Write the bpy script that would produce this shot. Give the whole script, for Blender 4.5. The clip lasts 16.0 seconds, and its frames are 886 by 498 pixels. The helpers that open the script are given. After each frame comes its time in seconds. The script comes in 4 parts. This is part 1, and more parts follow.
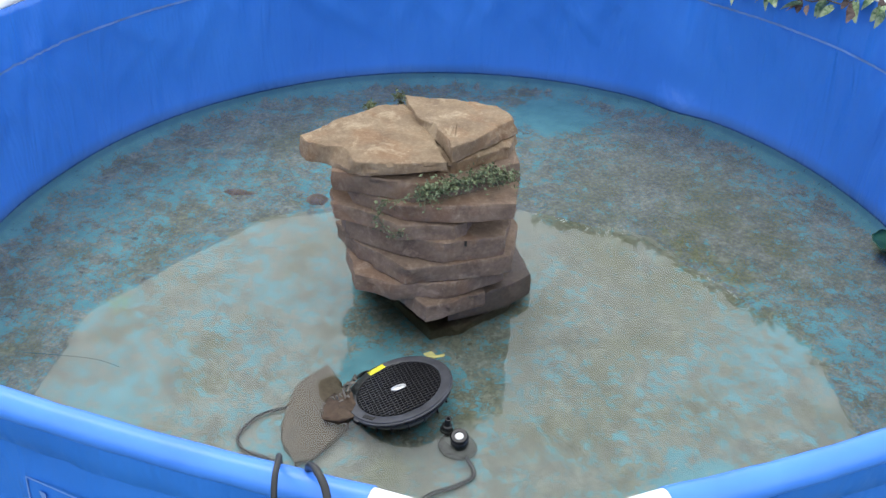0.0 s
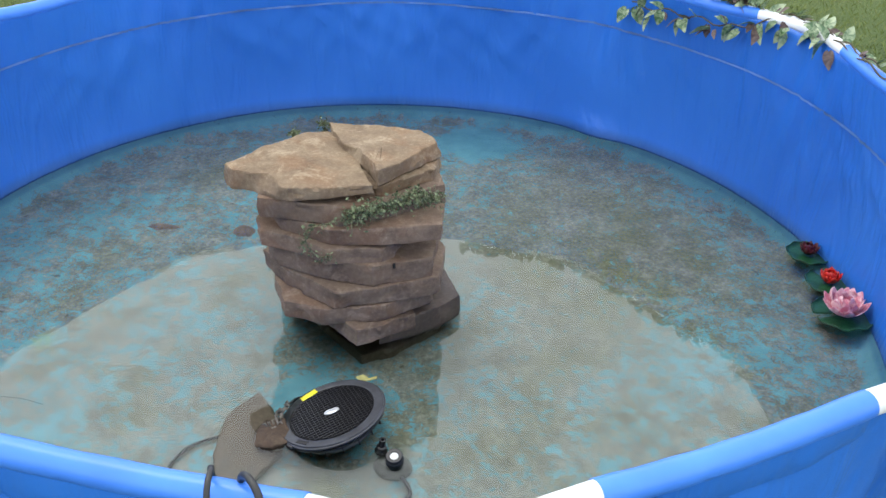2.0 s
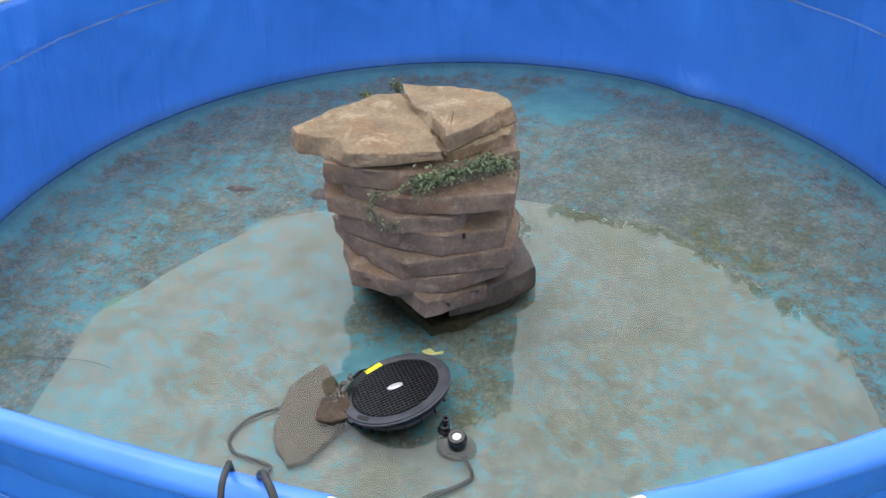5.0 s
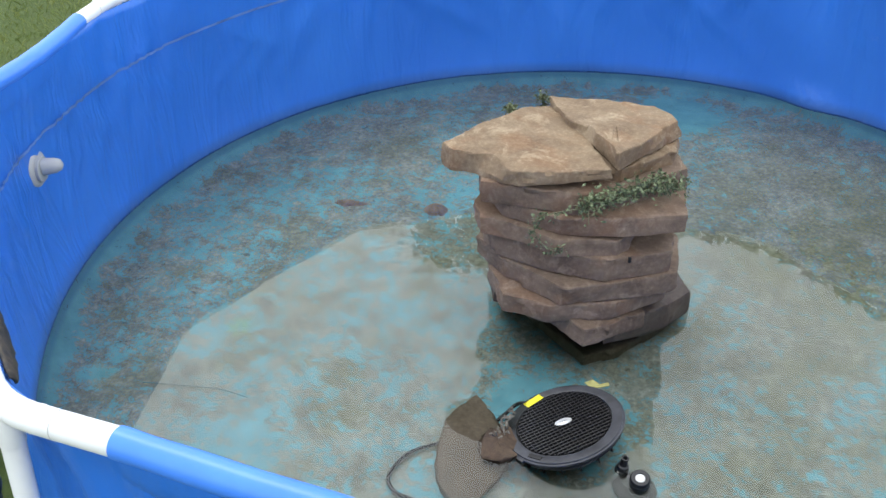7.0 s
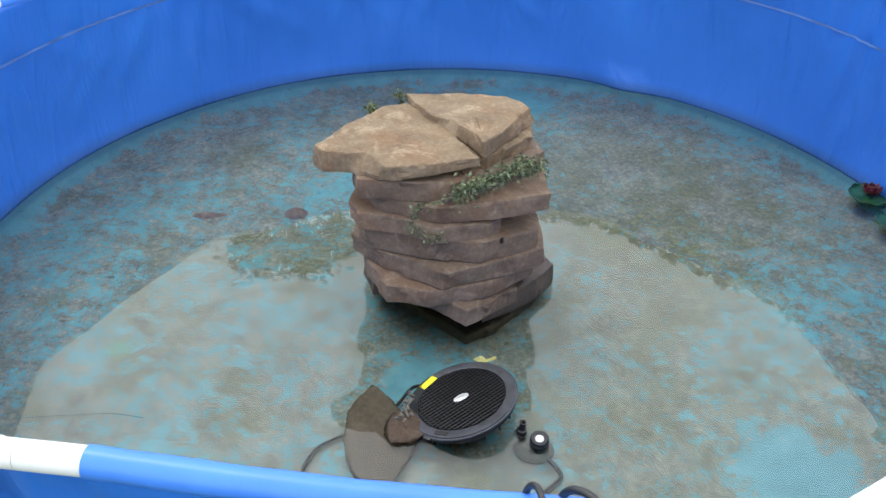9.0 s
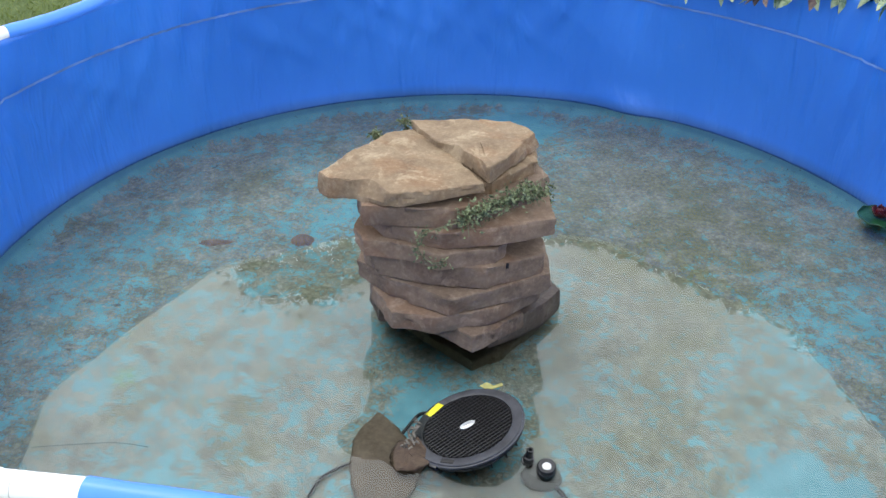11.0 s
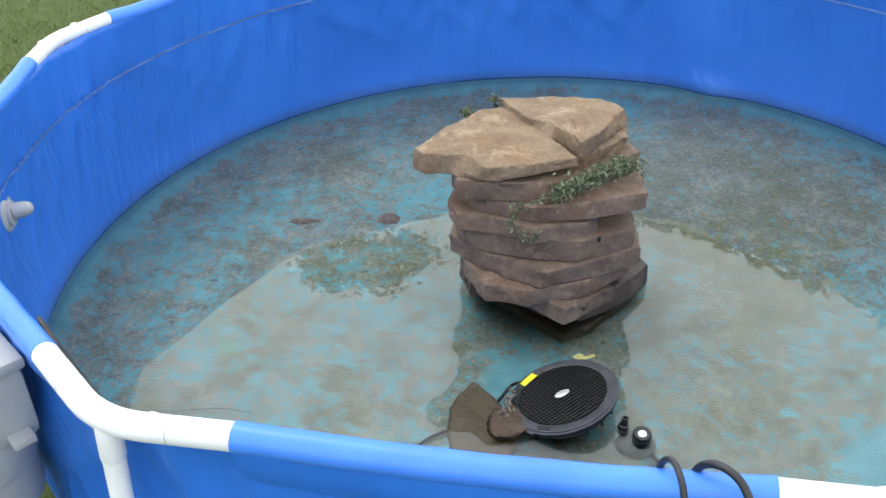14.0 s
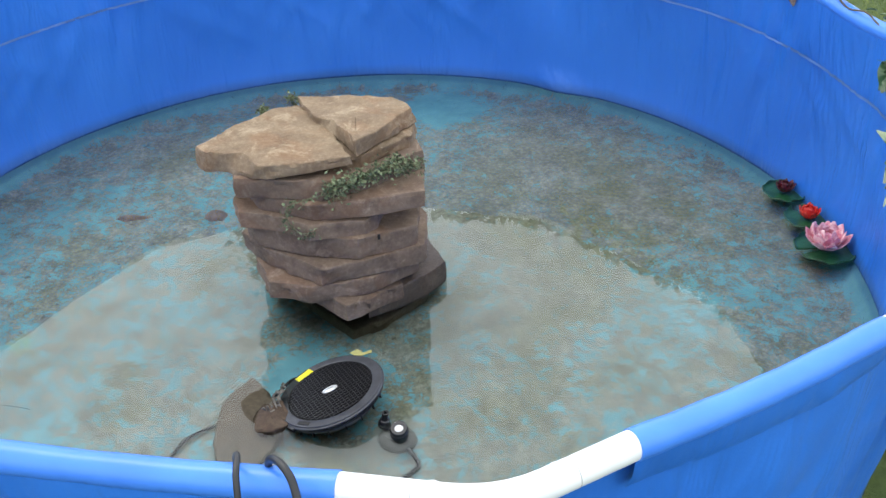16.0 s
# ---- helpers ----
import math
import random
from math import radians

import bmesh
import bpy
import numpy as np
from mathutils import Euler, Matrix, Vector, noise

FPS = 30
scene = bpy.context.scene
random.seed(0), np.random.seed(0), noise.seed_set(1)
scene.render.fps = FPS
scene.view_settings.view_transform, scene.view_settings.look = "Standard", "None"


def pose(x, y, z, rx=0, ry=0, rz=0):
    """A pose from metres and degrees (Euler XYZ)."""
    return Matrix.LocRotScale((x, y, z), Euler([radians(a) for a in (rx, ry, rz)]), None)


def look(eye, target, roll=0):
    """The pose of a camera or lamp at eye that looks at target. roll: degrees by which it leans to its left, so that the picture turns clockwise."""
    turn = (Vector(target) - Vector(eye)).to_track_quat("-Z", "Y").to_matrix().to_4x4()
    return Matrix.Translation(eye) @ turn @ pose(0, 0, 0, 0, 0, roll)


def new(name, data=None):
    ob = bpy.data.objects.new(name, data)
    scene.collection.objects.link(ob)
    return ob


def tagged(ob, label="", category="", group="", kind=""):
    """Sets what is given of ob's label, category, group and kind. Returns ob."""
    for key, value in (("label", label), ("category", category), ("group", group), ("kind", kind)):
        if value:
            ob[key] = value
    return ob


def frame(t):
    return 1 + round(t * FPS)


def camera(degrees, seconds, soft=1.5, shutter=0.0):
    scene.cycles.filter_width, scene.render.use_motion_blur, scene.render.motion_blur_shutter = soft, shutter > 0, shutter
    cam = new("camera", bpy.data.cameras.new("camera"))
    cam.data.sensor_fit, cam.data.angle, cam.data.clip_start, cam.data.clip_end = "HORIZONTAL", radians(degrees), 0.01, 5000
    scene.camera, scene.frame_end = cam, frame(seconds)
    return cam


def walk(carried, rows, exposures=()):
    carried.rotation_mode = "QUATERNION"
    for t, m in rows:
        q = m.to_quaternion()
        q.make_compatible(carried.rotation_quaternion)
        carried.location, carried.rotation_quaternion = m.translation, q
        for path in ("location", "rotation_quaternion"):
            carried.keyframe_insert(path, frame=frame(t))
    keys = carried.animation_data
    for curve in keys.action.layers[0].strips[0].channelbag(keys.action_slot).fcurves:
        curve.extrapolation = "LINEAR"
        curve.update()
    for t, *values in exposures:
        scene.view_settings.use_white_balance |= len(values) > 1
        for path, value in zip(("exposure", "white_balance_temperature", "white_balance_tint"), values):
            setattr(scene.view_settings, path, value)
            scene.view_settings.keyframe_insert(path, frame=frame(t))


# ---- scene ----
cam = camera(50.00, 16.0)
PATH = [
    (0, look((0.678, -2.243, 1.727), (0.185, -0.665, 0.602), 1.14)),
    (0.5, look((0.681, -2.249, 1.725), (0.195, -0.657, 0.617), 0.73)),
    (1, look((0.696, -2.272, 1.732), (0.215, -0.663, 0.646), 0.00)),
    (1.5, look((0.698, -2.302, 1.726), (0.246, -0.667, 0.668), 0.76)),
    (2, look((0.698, -2.286, 1.697), (0.331, -0.624, 0.647), 1.79)),
    (2.5, look((0.731, -2.221, 1.681), (0.410, -0.570, 0.598), 1.80)),
    (3, look((0.752, -2.140, 1.684), (0.335, -0.533, 0.569), 0.96)),
    (3.5, look((0.775, -2.128, 1.671), (0.280, -0.546, 0.552), 0.30)),
    (6, look((0.663, -2.186, 1.661), (0.079, -0.649, 0.521), -1.24)),
    (6.5, look((0.515, -2.242, 1.634), (-0.054, -0.686, 0.514), 1.90)),
    (7, look((0.326, -2.125, 1.623), (-0.238, -0.570, 0.499), -0.90)),
    (7.5, look((0.193, -2.088, 1.628), (-0.367, -0.544, 0.486), -1.17)),
    (8, look((0.170, -2.234, 1.643), (-0.162, -0.622, 0.507), -2.92)),
    (8.5, look((0.161, -2.270, 1.645), (-0.033, -0.635, 0.510), 0.21)),
    (9, look((0.170, -2.260, 1.662), (0.000, -0.612, 0.542), 1.03)),
    (11.5, look((0.183, -2.241, 1.660), (-0.037, -0.568, 0.585), -0.67)),
    (12, look((0.182, -2.221, 1.667), (-0.073, -0.594, 0.533), -2.81)),
    (12.5, look((0.186, -2.235, 1.643), (-0.087, -0.588, 0.541), -1.89)),
    (13, look((0.156, -2.230, 1.671), (-0.124, -0.594, 0.555), -0.90)),
    (13.5, look((0.140, -2.247, 1.668), (-0.188, -0.618, 0.555), -1.69)),
    (14, look((0.087, -2.338, 1.652), (-0.216, -0.688, 0.563), -1.87)),
    (14.5, look((0.081, -2.391, 1.661), (-0.100, -0.719, 0.578), -0.36)),
    (15, look((0.160, -2.401, 1.669), (0.150, -0.709, 0.603), 0.51)),
    (15.5, look((0.419, -2.329, 1.652), (0.354, -0.624, 0.609), -0.11)),
    (16, look((0.616, -2.275, 1.663), (0.346, -0.627, 0.563), -1.32)),
]
walk(cam, PATH, ((0.0, 0.0), (3.5, 0.01), (6.0, 0.02), (8.5, 0.03), (11.5, 0.11), (13.5, 0.07), (16.0, 0.06)))

# ---- sky and light: bright overcast day ----
world = bpy.data.worlds.new("overcast_sky")
scene.world = world
world.use_nodes = True
wn, wl = world.node_tree.nodes, world.node_tree.links
sky = wn.new("ShaderNodeTexSky")
sky.sky_type, sky.sun_disc = "NISHITA", False
sky.sun_elevation, sky.sun_rotation = radians(58), radians(-50)
sky.dust_density = 4.0
sky_bg = wn["Background"]
sky_bg.inputs["Strength"].default_value = 0.12
wl.new(sky.outputs[0], sky_bg.inputs["Color"])
cloud_bg = wn.new("ShaderNodeBackground")
cloud_bg.inputs["Color"].default_value = (0.90, 0.95, 1.0, 1)
cloud_bg.inputs["Strength"].default_value = 2.5
veil = wn.new("ShaderNodeMixShader")
veil.inputs[0].default_value = 0.8
wl.new(sky_bg.outputs[0], veil.inputs[1])
wl.new(cloud_bg.outputs[0], veil.inputs[2])
wl.new(veil.outputs[0], wn["World Output"].inputs["Surface"])
sun_data = bpy.data.lights.new("sun", "SUN")
sun_data.energy, sun_data.angle, sun_data.color = 0.9, radians(20), (1.0, 0.96, 0.9)
sun = new("sun", sun_data)
sun.matrix_world = look((-4.0, 3.3, 8.3), (0, 0, 0))


# ---- materials ----
def node_mat(name, rough=0.6, metal=0.0):
    m = bpy.data.materials.new(name)
    m.use_nodes = True
    b = m.node_tree.nodes["Principled BSDF"]
    b.inputs["Roughness"].default_value = rough
    b.inputs["Metallic"].default_value = metal
    return m, m.node_tree.nodes, m.node_tree.links, b


def noise_tex(n, l, scale, detail=4.0, rough=0.55, coord="Object", stretch=None, dist=0.0):
    tc = n.new("ShaderNodeTexCoord")
    src = tc.outputs[coord]
    if stretch:
        mp = n.new("ShaderNodeMapping")
        mp.inputs["Scale"].default_value = stretch
        l.new(src, mp.inputs["Vector"])
        src = mp.outputs["Vector"]
    t = n.new("ShaderNodeTexNoise")
    t.inputs["Scale"].default_value = scale
    t.inputs["Detail"].default_value = detail
    t.inputs["Roughness"].default_value = rough
    t.inputs["Distortion"].default_value = dist
    l.new(src, t.inputs["Vector"])
    return t.outputs["Fac"]


def ramp(n, l, fac, stops):
    r = n.new("ShaderNodeValToRGB")
    e = r.color_ramp.elements
    while len(e) < len(stops):
        e.new(0.5)
    for el, (p, c) in zip(e, stops):
        el.position = p
        el.color = (*c, 1) if len(c) == 3 else c
    l.new(fac, r.inputs[0])
    return r.outputs["Color"]


def mix(n, l, fac, a, b, mode="MIX"):
    m = n.new("ShaderNodeMix")
    m.data_type, m.blend_type = "RGBA", mode
    for sock, v in ((m.inputs["Factor"], fac), (m.inputs["A"], a), (m.inputs["B"], b)):
        if isinstance(v, (int, float)):
            sock.default_value = v
        elif isinstance(v, tuple):
            sock.default_value = (*v, 1)
        else:
            l.new(v, sock)
    return m.outputs["Result"]


def calc(n, l, op, a, b=0.0, clamp=False):
    m = n.new("ShaderNodeMath")
    m.operation, m.use_clamp = op, clamp
    for sock, v in zip(m.inputs, (a, b)):
        if isinstance(v, (int, float)):
            sock.default_value = v
        else:
            l.new(v, sock)
    return m.outputs[0]


def bump(n, l, b, height, strength=0.3, dist=0.01):
    bp = n.new("ShaderNodeBump")
    bp.inputs["Strength"].default_value = strength
    bp.inputs["Distance"].default_value = dist
    l.new(height, bp.inputs["Height"])
    l.new(bp.outputs[0], b.inputs["Normal"])


def smooth_step(n, l, v, lo, hi):
    mr = n.new("ShaderNodeMapRange")
    mr.interpolation_type = "SMOOTHSTEP"
    mr.inputs["From Min"].default_value, mr.inputs["From Max"].default_value = lo, hi
    l.new(v, mr.inputs["Value"])
    return mr.outputs["Result"]


def plain(name, c, rough=0.5, metal=0.0, vary=0.12, scale=30.0, bumpy=0.1):
    m, n, l, b = node_mat(name, rough, metal)
    f = noise_tex(n, l, scale, 5)
    dark = tuple(v * (1 - vary) for v in c)
    lite = tuple(min(1, v * (1 + vary)) for v in c)
    l.new(ramp(n, l, f, [(0.3, dark), (0.7, lite)]), b.inputs["Base Color"])
    if bumpy:
        bump(n, l, b, f, bumpy, 0.003)
    return m


def liner_material():
    m, n, l, b = node_mat("blue_vinyl_liner", 0.42)
    big = noise_tex(n, l, 2.2, 3, stretch=(1, 1, 0.5))
    fine = noise_tex(n, l, 160, 2)
    folds = noise_tex(n, l, 5.0, 3, stretch=(1.6, 1.6, 0.35), dist=0.6)
    col = ramp(n, l, big, [(0.25, (0.016, 0.130, 0.550)), (0.75, (0.026, 0.174, 0.645))])
    col = mix(n, l, calc(n, l, "MULTIPLY", smooth_step(n, l, noise_tex(n, l, 14, 6, 0.7), 0.62, 0.78), 0.22), col, (0.16, 0.26, 0.60))
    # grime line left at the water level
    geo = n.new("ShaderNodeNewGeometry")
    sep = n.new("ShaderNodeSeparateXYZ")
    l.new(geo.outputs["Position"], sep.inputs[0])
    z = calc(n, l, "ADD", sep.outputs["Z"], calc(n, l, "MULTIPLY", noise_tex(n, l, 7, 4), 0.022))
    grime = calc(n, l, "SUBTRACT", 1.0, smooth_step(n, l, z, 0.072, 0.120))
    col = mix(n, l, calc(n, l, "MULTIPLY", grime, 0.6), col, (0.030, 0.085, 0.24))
    l.new(col, b.inputs["Base Color"])
    h = calc(n, l, "ADD", calc(n, l, "MULTIPLY", folds, 1.0), calc(n, l, "MULTIPLY", fine, 0.02))
    bump(n, l, b, h, 0.75, 0.03)
    return m


def sleeve_material():
    m, n, l, b = node_mat("blue_vinyl_sleeve_skylit", 0.36)
    # paler than the wall's vinyl: the sky's highlight is put into the colour
    f = noise_tex(n, l, 9, 5)
    l.new(ramp(n, l, f, [(0.3, (0.045, 0.19, 0.72)), (0.7, (0.06, 0.235, 0.80))]), b.inputs["Base Color"])
    bump(n, l, b, noise_tex(n, l, 220, 2), 0.06, 0.002)
    return m


def floor_material():
    m, n, l, b = node_mat("turquoise_liner_with_silt", 0.75)
    geo = n.new("ShaderNodeNewGeometry")
    pos = geo.outputs["Position"]

    def spot(x, y, r0, r1):
        dv = n.new("ShaderNodeVectorMath")
        dv.operation = "DISTANCE"
        dv.inputs[1].default_value = (x, y, 0.01)
        l.new(pos, dv.inputs[0])
        return calc(n, l, "SUBTRACT", 1.0, smooth_step(n, l, dv.outputs["Value"], r0, r1))

    teal = ramp(n, l, noise_tex(n, l, 9, 5, 0.65), [(0.3, (0.108, 0.316, 0.388)), (0.7, (0.186, 0.462, 0.552))])
    silt = ramp(n, l, noise_tex(n, l, 8.0, 5, 0.65), [(0.32, (0.136, 0.110, 0.074)), (0.5, (0.252, 0.222, 0.172)), (0.68, (0.390, 0.378, 0.325))])
    speck = noise_tex(n, l, 70, 6, 0.72, dist=0.4)
    silt = mix(n, l, 0.45, silt, ramp(n, l, speck, [(0.38, (0.068, 0.052, 0.030)), (0.51, (0.235, 0.205, 0.160)), (0.62, (0.50, 0.49, 0.44))]))
    # olive growth in broad stains; the spot at (0.12, -0.38) paints in the stack's shade
    patch = noise_tex(n, l, 5.0, 5, 0.62)
    green = calc(n, l, "MULTIPLY", smooth_step(n, l, patch, 0.48, 0.64), 0.55)
    for x, y, r, k in ((0.72, 0.50, 0.70, 0.85), (-0.42, 0.16, 0.20, 0.45), (-0.95, 0.0, 0.30, 0.45), (-0.85, -0.25, 0.22, 0.35), (0.12, -0.38, 0.26, 0.5), (0.60, -0.40, 0.60, 0.5)):
        f = calc(n, l, "MULTIPLY", spot(x, y, r * 0.2, r * 1.15), smooth_step(n, l, patch, 0.36, 0.60))
        green = calc(n, l, "MAXIMUM", green, calc(n, l, "MULTIPLY", f, k))
    silt = mix(n, l, green, silt, ramp(n, l, speck, [(0.36, (0.100, 0.085, 0.026)), (0.64, (0.235, 0.205, 0.085))]))
    # how thick the silt lies: flakes over patches over broad drifts
    a = noise_tex(n, l, 2.6, 4)
    c = noise_tex(n, l, 19.0, 6, 0.70, dist=0.5)
    d = noise_tex(n, l, 70, 5, 0.68, dist=0.8)
    s = calc(n, l, "ADD", calc(n, l, "MULTIPLY", a, 0.20), calc(n, l, "MULTIPLY", c, 0.44))
    s = calc(n, l, "ADD", s, calc(n, l, "MULTIPLY", d, 0.36))
    # thinner along the wall and in a few rubbed places; the wide faint spots lighten the sides dimmed by the wall's
    # reflection
    ln = n.new("ShaderNodeVectorMath")
    ln.operation = "LENGTH"
    flat = n.new("ShaderNodeVectorMath")
    flat.operation = "MULTIPLY"
    flat.inputs[1].default_value = (1, 1, 0)
    l.new(pos, flat.inputs[0])
    l.new(flat.outputs[0], ln.inputs[0])
    reach = calc(n, l, "ADD", ln.outputs["Value"], calc(n, l, "MULTIPLY", noise_tex(n, l, 6, 5, 0.65), 0.10))
    ring = smooth_step(n, l, reach, 1.450, 1.510)
    s = calc(n, l, "SUBTRACT", s, calc(n, l, "MULTIPLY", ring, 0.14))
    for x, y, r, k in ((0.84, -0.66, 0.15, 0.24), (0.05, 1.235, 0.17, 0.27), (-0.66, -0.86, 0.25, 0.05), (-0.02, -0.48, 0.20, 0.10),
                       (-0.50, 0.42, 0.20, 0.05), (-0.20, -0.95, 0.28, 0.03), (1.10, 0.15, 0.50, 0.04), (-1.15, 0.0, 0.45, 0.03), (0.9, 0.95, 0.4, 0.03)):
        near = spot(x, y, 0.0, r * 1.4)
        s = calc(n, l, "SUBTRACT", s, calc(n, l, "MULTIPLY", near, k))
    s = calc(n, l, "ADD", s, calc(n, l, "MULTIPLY", spot(0.70, 0.55, 0.2, 0.85), 0.05))
    # darker colour put in to tone down the bright near floor
    s = calc(n, l, "ADD", s, calc(n, l, "MULTIPLY", spot(0.10, -1.0, 0.1, 0.8), 0.03))
    cover = smooth_step(n, l, s, 0.425, 0.515)
    veil = calc(n, l, "ADD", calc(n, l, "MULTIPLY", cover, 0.86), 0.05)
    col = mix(n, l, veil, teal, silt)
    hem = smooth_step(n, l, ln.outputs["Value"], 1.441, 1.453)
    col = mix(n, l, calc(n, l, "MULTIPLY", hem, 0.55), col, (0.050, 0.200, 0.38))
    # loose dark crumbs and a fresh green tuft
    bits = smooth_step(n, l, noise_tex(n, l, 30, 4, 0.65, dist=1.6), 0.62, 0.70)
    col = mix(n, l, calc(n, l, "MULTIPLY", bits, 0.6), col, (0.055, 0.046, 0.030))
    tuft = calc(n, l, "MULTIPLY", spot(-0.88, -0.42, 0.0, 0.065), smooth_step(n, l, d, 0.42, 0.6))
    col = mix(n, l, calc(n, l, "MULTIPLY", tuft, 0.8), col, (0.13, 0.34, 0.13))
    l.new(col, b.inputs["Base Color"])
    bump(n, l, b, s, 0.10, 0.006)
    return m


def water_material():
    m = bpy.data.materials.new("still_water")
    m.use_nodes = True
    n, l = m.node_tree.nodes, m.node_tree.links
    n.remove(n["Principled BSDF"])
    tr = n.new("ShaderNodeBsdfTransparent")
    tr.inputs["Color"].default_value = (0.93, 0.975, 0.965, 1)
    gl = n.new("ShaderNodeBsdfGlossy")
    gl.inputs["Roughness"].default_value = 0.0
    fr = n.new("ShaderNodeFresnel")
    fr.inputs["IOR"].default_value = 1.60
    mx = n.new("ShaderNodeMixShader")
    l.new(fr.outputs[0], mx.inputs[0])
    l.new(tr.outputs[0], mx.inputs[1])
    l.new(gl.outputs[0], mx.inputs[2])
    l.new(mx.outputs[0], n["Material Output"].inputs["Surface"])
    return m


def stone_material(name, a, b_, c, wet=0.0):
    m, n, l, b = node_mat(name, 0.85 - 0.5 * wet)
    oi = n.new("ShaderNodeObjectInfo")
    tc = n.new("ShaderNodeTexCoord")
    sh = n.new("ShaderNodeVectorMath")
    l.new(tc.outputs["Object"], sh.inputs[0])
    comb = n.new("ShaderNodeCombineXYZ")
    l.new(calc(n, l, "MULTIPLY", oi.outputs["Random"], 17.0), comb.inputs[0])
    l.new(calc(n, l, "MULTIPLY", oi.outputs["Random"], 31.0), comb.inputs[1])
    l.new(comb.outputs[0], sh.inputs[1])

    def tex(scale, detail, rough, stretch=None, dist=0.0):
        t = n.new("ShaderNodeTexNoise")
        t.inputs["Scale"].default_value, t.inputs["Detail"].default_value = scale, detail
        t.inputs["Roughness"].default_value, t.inputs["Distortion"].default_value = rough, dist
        src = sh.outputs[0]
        if stretch:
            mp = n.new("ShaderNodeMapping")
            mp.inputs["Scale"].default_value = stretch
            l.new(src, mp.inputs["Vector"])
            src = mp.outputs["Vector"]
        l.new(src, t.inputs["Vector"])
        return t.outputs["Fac"]

    broad, strata, grain = tex(9.0, 6, 0.65, dist=0.4), tex(9, 4, 0.6, (0.6, 0.6, 4.5), 0.8), tex(95, 6, 0.75)
    col = ramp(n, l, broad, [(0.28, a), (0.5, b_), (0.74, c)])
    col = mix(n, l, 0.10, col, ramp(n, l, strata, [(0.3, a), (0.7, c)]))
    rust = calc(n, l, "MULTIPLY", smooth_step(n, l, tex(6.5, 4, 0.6, dist=0.5), 0.48, 0.64), 0.60)
    col = mix(n, l, rust, col, (b_[0] * 1.12, b_[1] * 0.86, b_[2] * 0.68))
    lime = calc(n, l, "MULTIPLY", smooth_step(n, l, tex(13, 6, 0.7, dist=0.5), 0.52, 0.66), 0.60)
    col = mix(n, l, lime, col, (c[0] * 1.25, c[1] * 1.28, c[2] * 1.3))
    soot = calc(n, l, "MULTIPLY", smooth_step(n, l, tex(11, 6, 0.75, dist=1.0), 0.60, 0.76), 0.55)
    col = mix(n, l, soot, col, (a[0] * 0.45, a[1] * 0.42, a[2] * 0.42))
    col = mix(n, l, 0.20, col, ramp(n, l, grain, [(0.34, tuple(v * 0.50 for v in b_)), (0.5, b_), (0.66, tuple(min(1, v * 1.6) for v in c))]))
    # scratches and pale scuffs
    scuff = calc(n, l, "MULTIPLY", smooth_step(n, l, tex(26, 5, 0.7, (1.0, 0.35, 1.0), 1.2), 0.62, 0.72), 0.45)
    col = mix(n, l, scuff, col, (c[0] * 1.35, c[1] * 1.38, c[2] * 1.40))
    hsv = n.new("ShaderNodeHueSaturation")
    l.new(col, hsv.inputs["Color"])
    l.new(calc(n, l, "ADD", 0.86, calc(n, l, "MULTIPLY", oi.outputs["Random"], 0.28)), hsv.inputs["Value"])
    l.new(hsv.outputs[0], b.inputs["Base Color"])
    h = calc(n, l, "ADD", calc(n, l, "MULTIPLY", strata, 0.14), calc(n, l, "ADD", calc(n, l, "MULTIPLY", grain, 0.08), calc(n, l, "MULTIPLY", tex(24, 7, 0.66, dist=0.3), 0.7)))
    bump(n, l, b, h, 0.5, 0.011)
    return m


def reflection_toned_rock():
    """Brown stone, dark above and paler below: mirrored stack and sky painted in."""
    m, n, l, b = node_mat("reflection_toned_rock", 0.6)
    f, g = noise_tex(n, l, 18, 6, 0.65), noise_tex(n, l, 90, 4, 0.7)
    wet = ramp(n, l, f, [(0.3, (0.032, 0.022, 0.014)), (0.5, (0.066, 0.045, 0.028)), (0.72, (0.115, 0.080, 0.050))])
    sky_tone = ramp(n, l, f, [(0.3, (0.088, 0.058, 0.036)), (0.7, (0.190, 0.135, 0.092))])
    geo = n.new("ShaderNodeNewGeometry")
    sep = n.new("ShaderNodeSeparateXYZ")
    l.new(geo.outputs["Position"], sep.inputs[0])
    z = calc(n, l, "ADD", sep.outputs["Z"], calc(n, l, "MULTIPLY", f, 0.012))
    # the change of tone with height imitates reflections on the water
    col = mix(n, l, smooth_step(n, l, z, 0.062, 0.071), sky_tone, wet)
    col = mix(n, l, 0.3, col, ramp(n, l, g, [(0.35, (0.03, 0.022, 0.015)), (0.65, (0.16, 0.12, 0.085))]))
    l.new(col, b.inputs["Base Color"])
    bump(n, l, b, calc(n, l, "ADD", f, calc(n, l, "MULTIPLY", g, 0.15)), 0.5, 0.010)
    return m


def leaf_material(name, mid, edge, rough=0.45, scale=26.0):
    m, n, l, b = node_mat(name, rough)
    f = noise_tex(n, l, scale, 3, dist=0.8)
    l.new(ramp(n, l, f, [(0.40, mid), (0.58, edge)]), b.inputs["Base Color"])
    bump(n, l, b, noise_tex(n, l, 70, 3), 0.3, 0.004)
    return m


